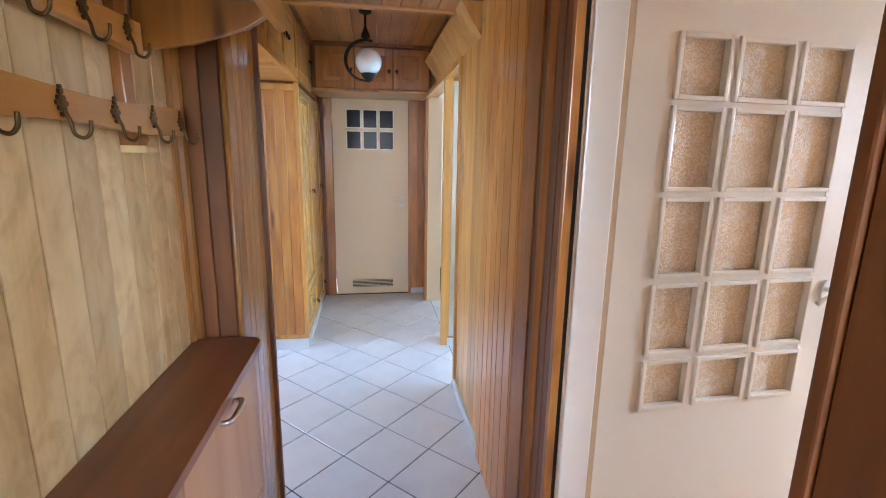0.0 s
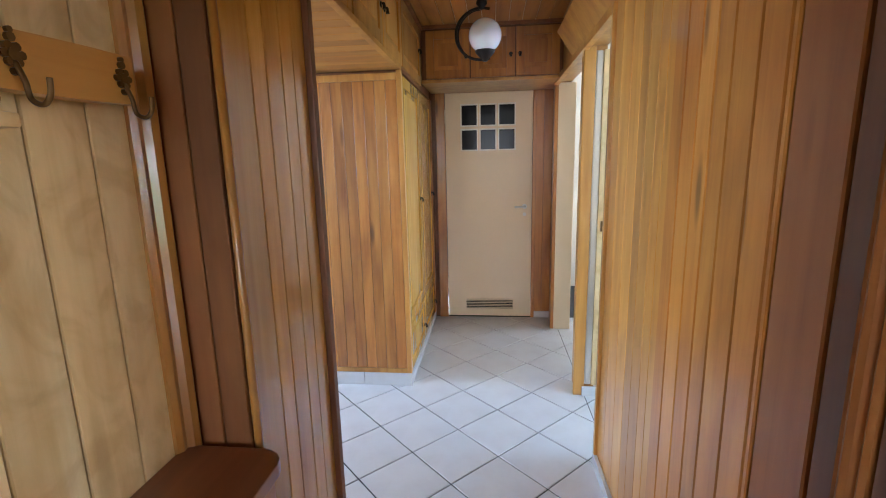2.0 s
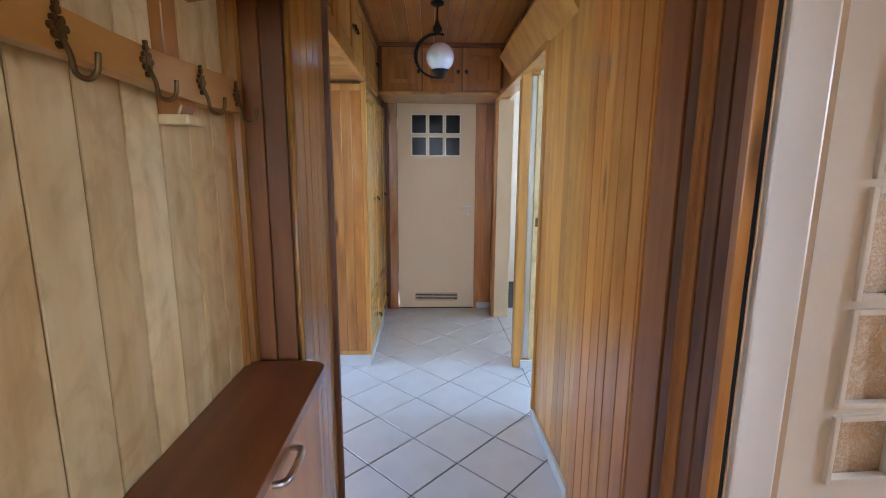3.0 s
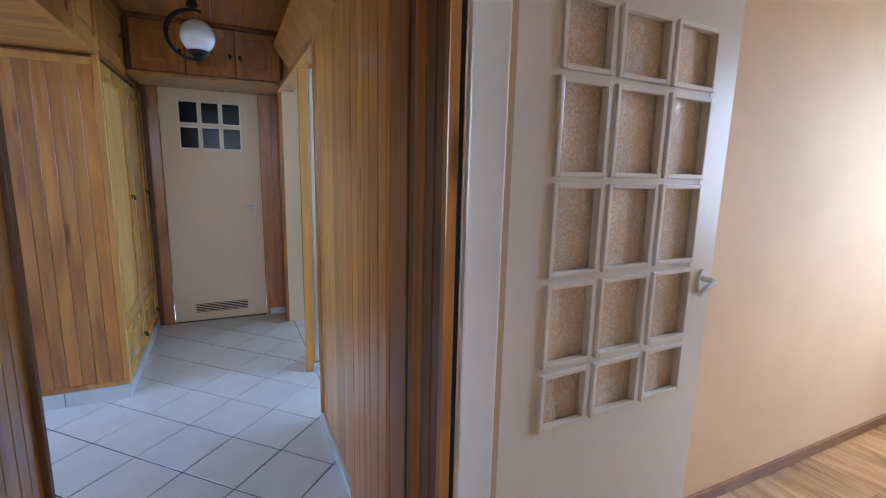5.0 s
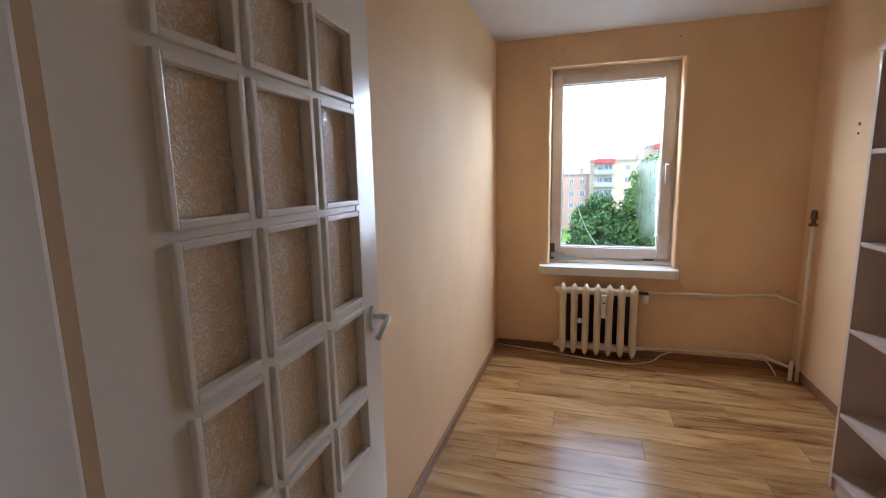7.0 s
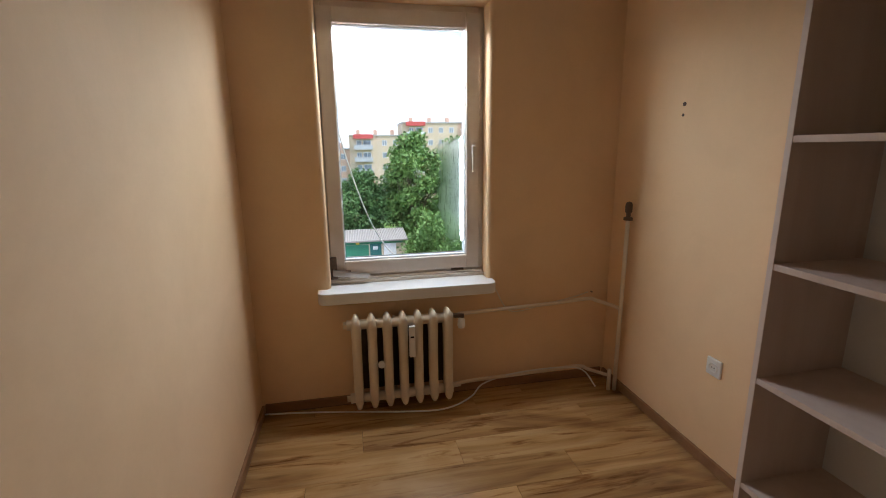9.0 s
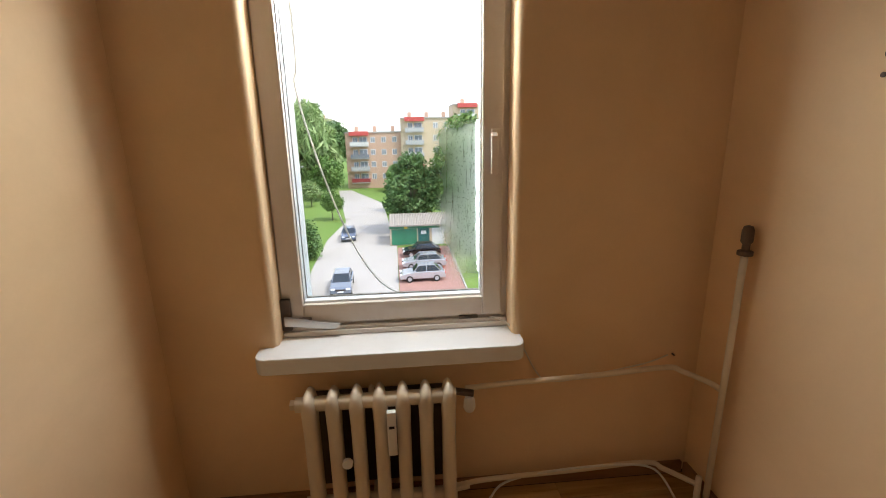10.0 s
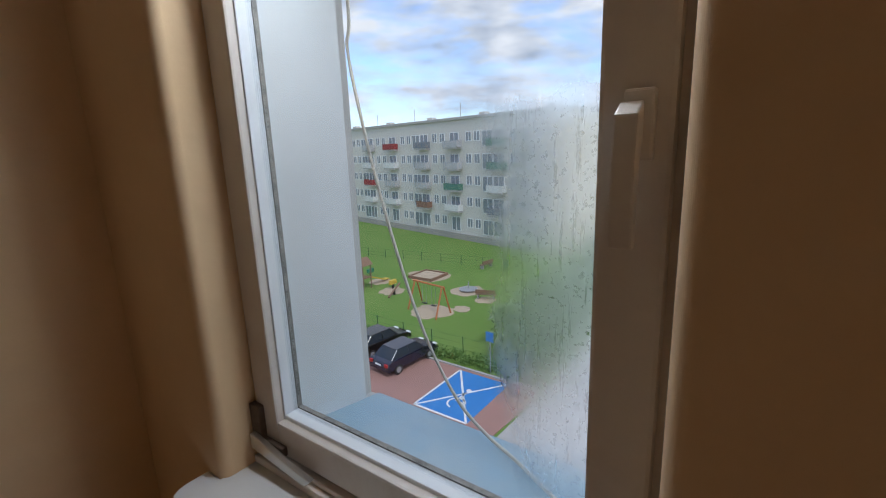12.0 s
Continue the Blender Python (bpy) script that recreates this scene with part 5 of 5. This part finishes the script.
def balcony(house, x, y, z, w, mat):
    o = part("balcony", box(((x - 1.0, y - w / 2, z - 0.15), (x, y + w / 2, z)), ((x - 1.0, y - w / 2, z), (x - 0.94, y + w / 2, z + 0.12))), KERB, house, local=True)
    part("balustrade", box(((x - 1.02, y - w / 2, z + 0.1), (x - 0.97, y + w / 2, z + 1.0)), ((x - 0.97, y - w / 2, z + 0.1), (x, y - w / 2 + 0.05, z + 1.0)), ((x - 0.97, y + w / 2 - 0.05, z + 0.1), (x, y + w / 2, z + 1.0))), mat, o, local=True)


# five-storey block: its gable faces the road, its long side the playground
blk = thing("apartment_block", (54.3, 19.4, G), "pale grey five-storey block of flats with balconies", "building", "", -13)
part("wall", box(((0, 0, 0.9), (11.5, 62, 17.0))), GREYR, blk, local=True)
part("gable_wall", box(((-0.06, -0.08, 0.9), (11.5, -0.001, 17.1))), CREAMR, blk, "cream rendered gable", local=True)
part("plinth", box(((-0.12, -0.12, -0.1), (11.6, 62, 0.9))), PLINTH, blk, local=True)
part("roof", box(((-0.25, -0.2, 17.0), (11.7, 62.2, 17.35))), KERB, blk, local=True)
rb = random.Random(5)
for s in range(5):
    z = 2.0 + s * 3.0
    for sec in range(4):
        o = 1.5 + sec * 15.2
        for y in (o + 4.2, o + 5.9, o + 12.3, o + 13.9):
            far_window(blk, 0.0, y, z)
        for y, w in ((o + 1.6, 3.0), (o + 8.4, 2.7), (o + 10.4, 1.4)):
            if y + w / 2 > 61:
                continue
            far_window(blk, 0.0, y, z - 0.75, WIN_L)
            if s > 0 and w > 1.5:
                balcony(blk, 0.0, y, z - 0.8, w, rb.choice(BALC + BALC[:2] * 3))
for k in range(5):
    part("chimney", box(((5, 5 + 12 * k, 17.35), (6, 6.2 + 12 * k, 18.2))), GREYR, blk, local=True)
    part("antenna", cyl((3, 9 + 11 * k, 17.3), (3, 9 + 11 * k, 19.6), 0.04, seg=5), GALV, blk, local=True)


def stepped_house(x, y0, y1, top, mat, storeys, seed, rise=0.0):
    """One section of the terraced flats: its front faces the window."""
    h = thing("terrace_house", (x, min(y0, y1), G), "orange and sand coloured flats with red roof bands" if mat is ORANGER else "sand coloured flats with red roof bands and loggias", "building", "stepped flats")
    w, tz = abs(y1 - y0), top - G
    part("wall", box(((0, 0, 0), (10, w, tz - 0.3))), mat, h, local=True)
    part("roof", box(((-0.2, -0.1, tz - 0.3), (10.2, w + 0.1, tz))), KERB, h, local=True)
    rr = random.Random(seed)
    for s in range(storeys):
        z = tz - 2.6 - s * 2.9
        lw = w - 3.3
        balcony(h, 0.0, lw, z - 0.75, 4.4, BALC[rr.randrange(6)])
        far_window(h, 0, lw - 0.9, z - 0.7, WIN_L)
        far_window(h, 0, lw + 1.0, z)
        for y in np.arange(1.6, w - 6.0, 2.6):
            far_window(h, 0, float(y), z)
    part("roof_band", box(((-1.1, w - 5.6, tz - 0.9), (0, w - 1.0, tz + 0.1))), REDROOF, h, "red roof band", local=True)
    for k in range(3):
        part("chimney", box(((3, 1.5 + k * w / 3, tz), (4, 2.4 + k * w / 3, tz + 1.3))), ORANGER, h, local=True)


stepped_house(116, 13.7, 0.4, 1.9, ORANGER, 4, 1)
stepped_house(115, 0.4, -12.2, 5.0, SANDR, 5, 2)
stepped_house(114, -12.2, -26, 7.9, SANDR, 6, 3)
stepped_house(114, -26, -42, 7.9, ORANGER, 6, 4)
stepped_house(190, 62, 40, 8.5, GREYR, 6, 5)
stepped_house(188, 40, 28, 7.5, SANDR, 6, 6)

# green garage shed
shed = thing("shed", (55.6, -1.6, G), "low green garage shed with a corrugated roof", "shed")
part("wall", box(((0, -3.9, 0), (4, 3.8, 2.4))), SANDR, shed, local=True)
part("door", box(((-0.06, 0.6, 0.1), (0, 3.6, 2.0))), GREENM, shed, "green sheet metal gate", local=True)
part("door", box(((-0.06, -0.9, 0.05), (0, 0.45, 2.1))), TEALM, shed, "teal door", local=True)
part("door", box(((-0.06, -2.7, 0.05), (0, -1.2, 2.05))), WINF, shed, "white door", local=True)
part("fascia", box(((-0.08, -3.95, 2.05), (0.01, 3.85, 2.45))), GREENM, shed, local=True)
bm = bmesh.new()
for k in range(39):
    add_cyl(bm, (-0.5, -4.0 + 0.205 * k, 2.48), (4.4, -4.0 + 0.205 * k, 3.05), 0.115, seg=6)
part("roof", bm, ETERN, shed, "corrugated fibre-cement roof", local=True)
part("sign", box(((-0.1, -0.5, 1.35), (-0.06, 0.1, 1.75))), WINF, shed, local=True)
part("sign", box(((-0.1, 1.7, 2.02), (-0.07, 2.1, 2.32))), YELLOWM, shed, local=True)


# cars
def car(name, x, y, turn, paint, label, tall=1.45, length=4.35, van=False):
    c = thing(name, (x, y, G + 0.04), label, "van" if van else "car", "", turn)
    L, W = length / 2, 0.88
    if van:
        side = [(-L, 0.35), (-L, 1.9), (-L + 0.2, 2.05), (L - 1.5, 2.05), (L - 0.75, 1.25), (L - 0.05, 1.0), (L, 0.35)]
        glass = [(L - 1.55, 1.95), (L - 1.9, 1.95), (L - 1.9, 1.3), (L - 0.8, 1.3)]
    else:
        side = [(-L, 0.32), (-L - 0.02, 0.62), (-L + 0.08, 0.92), (-L + 0.5, 0.98), (L - 1.25, 0.95), (L - 0.35, 0.80), (L - 0.03, 0.62), (L, 0.32)]
        glass = [(-L + 0.35, 0.96), (-L + 0.95, tall - 0.03), (0.35, tall - 0.03), (L - 1.2, 0.94)]
    bm = prism([(a, b) for a, b in side], -W, W, "y")
    bmesh.ops.bevel(bm, geom=list(bm.edges), offset=0.07, segments=2, profile=0.6, affect="EDGES")
    body = part("body", bm, paint, c, local=True, smooth=False)
    if not van:
        bm = prism(glass, -W + 0.1, W - 0.1, "y")
        for v in bm.verts:
            if v.co.z > tall - 0.1:
                v.co.y *= 0.82
        part("windows", bm, CARGLASS, c, "dark tinted windows", local=True)
        bm = box(((-L + 0.92, -0.63, tall - 0.05), (0.42, 0.63, tall)), bevel=0.02)
        part("roof", bm, paint, c, local=True)
        for s in (-1, 1):
            for a, b in (((-L + 0.4, 0.77 * s, 0.96), (-L + 0.97, 0.64 * s, tall - 0.03)), ((-0.35, 0.785 * s, 0.95), (-0.35, 0.645 * s, tall - 0.03)), ((L - 1.22, 0.775 * s, 0.94), (0.37, 0.64 * s, tall - 0.03))):
                part("pillar", cyl(a, b, 0.035, seg=6), paint, c, local=True)
            part("mirror", box(((0.62, 0.86 * s - 0.08, 0.93), (0.74, 0.86 * s + 0.1, 1.05)), bevel=0.02), paint, c, local=True)
    else:
        part("windscreen", prism([(L - 1.48, 2.0), (L - 1.44, 2.03), (L - 0.72, 1.27), (L - 0.76, 1.24)], -0.72, 0.72, "y"), CARGLASS, c, local=True)
        for s in (-1, 1):
            part("side_window", box(((L - 1.95, 0.875 * s - 0.012, 1.28), (L - 1.25, 0.875 * s + 0.012, 1.8))), CARGLASS, c, local=True)
            part("rear_window", box(((-L - 0.015, 0.42 * s - 0.33, 1.3), (-L + 0.01, 0.42 * s + 0.33, 1.8))), CARGLASS, c, local=True)
    for s in (-1, 1):
        part("headlight", box(((L - 0.2, 0.62 * s - 0.17, 0.60), (L + 0.0, 0.62 * s + 0.17, 0.74)), bevel=0.03), WINF, c, "clear headlight", local=True)
        part("tail_light", box(((-L - 0.04, 0.68 * s - 0.13, 0.66), (-L + 0.12, 0.68 * s + 0.13, 0.86)), bevel=0.03), REDLAMP, c, "red tail light", local=True)
        for a in (-L + 0.8, L - 0.85):
            w = part("wheel", cyl((a, s * (W - 0.17), 0.31), (a, s * (W + 0.02), 0.31), 0.31, seg=18), TYRE, c, local=True)
            part("rim", cyl((a, s * (W + 0.0), 0.31), (a, s * (W + 0.03), 0.31), 0.19, seg=12), GALV, w, local=True)
    part("number_plate", box(((L - 0.0, -0.26, 0.42), (L + 0.015, 0.26, 0.53))), WINF, c, local=True)
    part("number_plate", box(((-L - 0.04, -0.26, 0.66), (-L - 0.02, 0.26, 0.77))), WINF, c, local=True)
    part("grille", box(((L - 0.02, -0.4, 0.56), (L + 0.01, 0.4, 0.68))), TYRE, c, local=True)
    return c


def paint(name, c):
    return material(name, c, 0.25, 0.5, 0.8)[0]


NAVY, BLACKC, SILVER, GREYB, WHITEV, STEELB = paint("navy_paint", (0.012, 0.016, 0.045)), paint("black_paint", (0.01, 0.011, 0.014)), paint("silver_paint", (0.55, 0.57, 0.60)), paint("grey_blue_paint", (0.20, 0.24, 0.30)), material("white_van_paint", (0.75, 0.75, 0.74), 0.3)[0], paint("steel_blue_paint", (0.10, 0.14, 0.22))
car("car", 23.6, 17.75, -6, NAVY, "dark navy saloon parked nose to the fence")
car("car", 24.2, 20.5, -6, BLACKC, "black estate parked nose to the fence", 1.5)
car("car", 40.7, 6.05, 183, GREYB, "grey-blue estate standing on the road", 1.5, 4.6)
car("car", 60.3, 7.6, 184, STEELB, "dark blue car standing on the road")
car("van", 28.7, 5.7, 4, WHITEV, "white delivery van standing on the road", 2.0, 4.9, True)
car("car", 42.3, -1.0, 92, SILVER, "silver hatchback parked on red paving", 1.5, 4.1)
car("car", 46.2, -1.35, 92, SILVER, "silver saloon parked on red paving")
car("car", 50.7, -1.3, 92, BLACKC, "black hatchback parked on red paving", 1.45, 4.1)
car("car", 32.3, -2.0, 90, STEELB, "grey-blue car parked on red paving")
car("car", 29.6, -2.2, 90, GREYB, "grey car parked on red paving", 1.5)

# playground and lawn furniture
swing = thing("swing", (32, 22.3, G), "orange timber swing frame", "swing")
for a, b in (((31.2, 23.9, G), (32.0, 23.7, G + 2.3)), ((33.6, 24.3, G), (32.4, 23.8, G + 2.3)), ((30.4, 20.4, G), (31.6, 20.6, G + 2.3)), ((32.3, 20.3, G), (31.8, 20.6, G + 2.3))):
    part("leg", cyl(a, b, 0.07, seg=8), ORANGEM, swing)
part("beam", cyl((32.2, 24.0, G + 2.3), (31.7, 20.4, G + 2.3), 0.08, seg=8), ORANGEM, swing)
for k in (0.35, 0.65):
    p = Vector((32.2, 24.0, G + 2.25)).lerp(Vector((31.7, 20.4, G + 2.25)), k)
    st = part("seat", box(((p.x - 0.12, p.y - 0.22, G + 0.5), (p.x + 0.12, p.y + 0.22, G + 0.55))), TYRE, swing)
    part("chain", tube([(p.x, p.y - 0.2, G + 0.53), (p.x, p.y - 0.2, G + 2.25)], 0.015, 5), GALV, st)
    part("chain", tube([(p.x, p.y + 0.2, G + 0.53), (p.x, p.y + 0.2, G + 2.25)], 0.015, 5), GALV, st)
rs = random.Random(3)
for cx, cy, r in ((31.8, 21.9, 1.9), (38.0, 22.2, 1.7), (40.2, 28.6, 2.5), (34.3, 28.5, 1.4), (36.2, 31.8, 1.3), (33.5, 20.0, 0.8), (36.5, 19.3, 1.1)):
    sheet("sand_patch", [(cx + r * rs.uniform(0.7, 1.1) * math.cos(a / 3), cy + r * rs.uniform(0.7, 1.1) * math.sin(a / 3)) for a in range(18)], SAND, 0.02, "worn patch of bare sand in the lawn", "ground")
sandbox = thing("sandbox", (40, 28.5, G), "square timber-edged sandbox with pale sand", "sandbox")
for a0, a1, b0, b1 in ((-1.5, 1.5, -1.5, -1.35), (-1.5, 1.5, 1.35, 1.5), (-1.5, -1.35, -1.35, 1.35), (1.35, 1.5, -1.35, 1.35)):
    part("edge_board", box(((40 + a0, 28.5 + b0, G), (40 + a1, 28.5 + b1, G + 0.3))), TIMBER, sandbox)
part("sand", box(((38.7, 27.2, G), (41.3, 29.8, G + 0.2))), SAND, sandbox)
rnd = thing("roundabout", (38, 22.2, G), "small grey playground roundabout", "roundabout")
part("platform", lathe([(0, G + 0.1), (0.85, G + 0.1), (0.9, G + 0.2), (0.2, G + 0.25), (0, G + 0.25)], (38, 22.2, 0)), GALV, rnd)
part("post", cyl((38, 22.2, G), (38, 22.2, G + 0.9), 0.05, seg=8), GALV, rnd)
slide = thing("slide", (34.5, 31.8, G), "yellow playground slide with a roofed timber tower", "slide")
for dx, dy in ((0, 0), (1.1, 0), (0, 1.1), (1.1, 1.1)):
    part("post", cyl((33.0 + dx, 31.0 + dy, G), (33.0 + dx, 31.0 + dy, G + 2.5), 0.06, seg=8), TIMBER, slide)
part("roof", prism([(30.8, G + 2.4), (31.55, G + 3.1), (32.3, G + 2.4)], 32.8, 34.3, "x"), TIMBER, slide)
part("platform", box(((33, 31, G + 1.1), (34.1, 32.1, G + 1.2))), TIMBER, slide)
part("chute", prism([(34.1, G + 1.2), (36.4, G + 0.3), (37.0, G + 0.25), (37.0, G + 0.15), (36.3, G + 0.2), (34.1, G + 1.08)], 31.3, 31.8, "y"), YELLOWM, slide)
for x, y, m in ((35.0, 29.0, YELLOWM), (37.0, 34.0, GREENM)):
    toy = thing("spring_rider", (x, y, G), "small painted spring rider", "spring rider", "spring riders")
    part("spring", cyl((x, y, G), (x, y, G + 0.45), 0.1, seg=8), TYRE, toy)
    part("body", box(((x - 0.45, y - 0.15, G + 0.45), (x + 0.45, y + 0.15, G + 0.9)), bevel=0.08), m, toy)
see = thing("seesaw", (33.6, 27.6, G), "timber seesaw tilted on the lawn", "seesaw")
part("plank", cyl((32.4, 27.2, G + 0.15), (34.9, 28.0, G + 0.75), 0.09, seg=8), TIMBER, see)
part("stand", cyl((33.6, 27.6, G), (33.6, 27.6, G + 0.45), 0.12, seg=8), TYRE, see)
for x, y, a in ((36.8, 19.6, 20), (46.0, 25.0, 80)):
    be = thing("bench", (x, y, G), "brown timber park bench on the lawn", "bench", "park benches", a)
    part("seat", box(((-0.25, -0.9, 0.42), (0.2, 0.9, 0.47))), TIMBER, be, local=True)
    part("backrest", box(((-0.3, -0.9, 0.55), (-0.25, 0.9, 0.9))), TIMBER, be, local=True)
    for s in (-0.7, 0.7):
        part("leg", box(((-0.28, s - 0.05, 0), (0.18, s + 0.05, 0.42))), KERB, be, local=True)
fence = thing("fence", (26.9, 20, G), "low green wire fence round the playground", "fence")
line = [(26.6, 12.8 + 2.55 * k) for k in range(14)] + [(46.6 - 0.36 * k * 1.05, 23.0 + 2.6 * k) for k in range(9)]
for x, y in line:
    part("post", cyl((x, y, G), (x, y, G + 1.15), 0.035, seg=6), GREENP, fence)
for z in (0.25, 0.65, 1.08):
    part("wire", tube([(26.6, 12.8, G + z), (26.6, 46.0, G + z)], 0.008, 4), GREENP, fence)
    part("wire", tube([(46.6, 23.0, G + z), (43.6, 43.8, G + z)], 0.008, 4), GREENP, fence)
bin_ob = thing("litter_bin", (46.2, 22.6, G), "dark green litter bin", "litter bin")
part("drum", lathe([(0, G + 0.3), (0.22, G + 0.3), (0.24, G + 0.95), (0.2, G + 0.95), (0, G + 0.9)], (46.2, 22.6, 0), 12), GREENP, bin_ob)
part("post", cyl((46.2, 22.85, G), (46.2, 22.85, G + 1.05), 0.03, seg=6), GREENP, bin_ob)
sl = thing("street_lamp", (77.6, 18.2, G), "pale concrete street lamp with a curved arm", "street lamp")
part("pole", cyl((77.6, 18.2, G), (77.6, 18.2, G + 7.2), 0.13, 0.08, 8), KERB, sl)
part("arm", tube([(77.6, 18.2, G + 7.1), (77.3, 17.6, G + 7.9), (76.8, 16.6, G + 8.2)], 0.06), KERB, sl)
part("lamp_head", box(((76.2, 16.0, G + 8.1), (76.9, 16.7, G + 8.3)), bevel=0.06), GALV, sl)
sg = thing("road_sign", (25.2, 12.5, G), "blue square parking sign on a grey pole", "road sign")
part("pole", cyl((25.2, 12.5, G), (25.2, 12.5, G + 2.6), 0.035, seg=8), GALV, sg)
part("plate", box(((25.14, 12.25, G + 2.0), (25.165, 12.75, G + 2.6))), BLUEP, sg)
bk = thing("bicycle", (23.9, 10.6, G + 0.045), "dark bicycle parked beside the blue bay", "bicycle", "", 60)
for x in (-0.52, 0.52):
    bm = tube([(x + 0.33 * math.cos(a), 0, 0.34 + 0.33 * math.sin(a)) for a in [2 * math.pi * k / 14 for k in range(15)]], 0.022, 6)
    part("wheel", bm, TYRE, bk, local=True)
part("frame", tube([(-0.52, 0, 0.34), (-0.1, 0, 0.32), (-0.25, 0, 0.85), (0.35, 0, 0.85), (-0.1, 0, 0.32)], 0.025, 6), NAVY, bk, local=True)
part("fork", tube([(0.52, 0, 0.34), (0.38, 0, 0.85), (0.34, 0, 1.02)], 0.022, 6), NAVY, bk, local=True)
part("handlebar", tube([(0.28, -0.28, 1.0), (0.34, 0, 1.03), (0.28, 0.28, 1.0)], 0.018, 6), GALV, bk, local=True)
part("saddle", box(((-0.38, -0.08, 0.9), (-0.12, 0.08, 0.97)), bevel=0.03), TYRE, bk, local=True)
# own facade round the window
structure("facade_own", box(((4.60, -9, G), (4.68, 0.067, 6)), ((4.60, 0.99, G), (4.68, 12, 6)), ((4.60, 0.067, G), (4.68, 0.99, 0.74)), ((4.60, 0.067, 2.305), (4.68, 0.99, 6))), GREYR, "pale rendered outer wall of the own house", "wall")
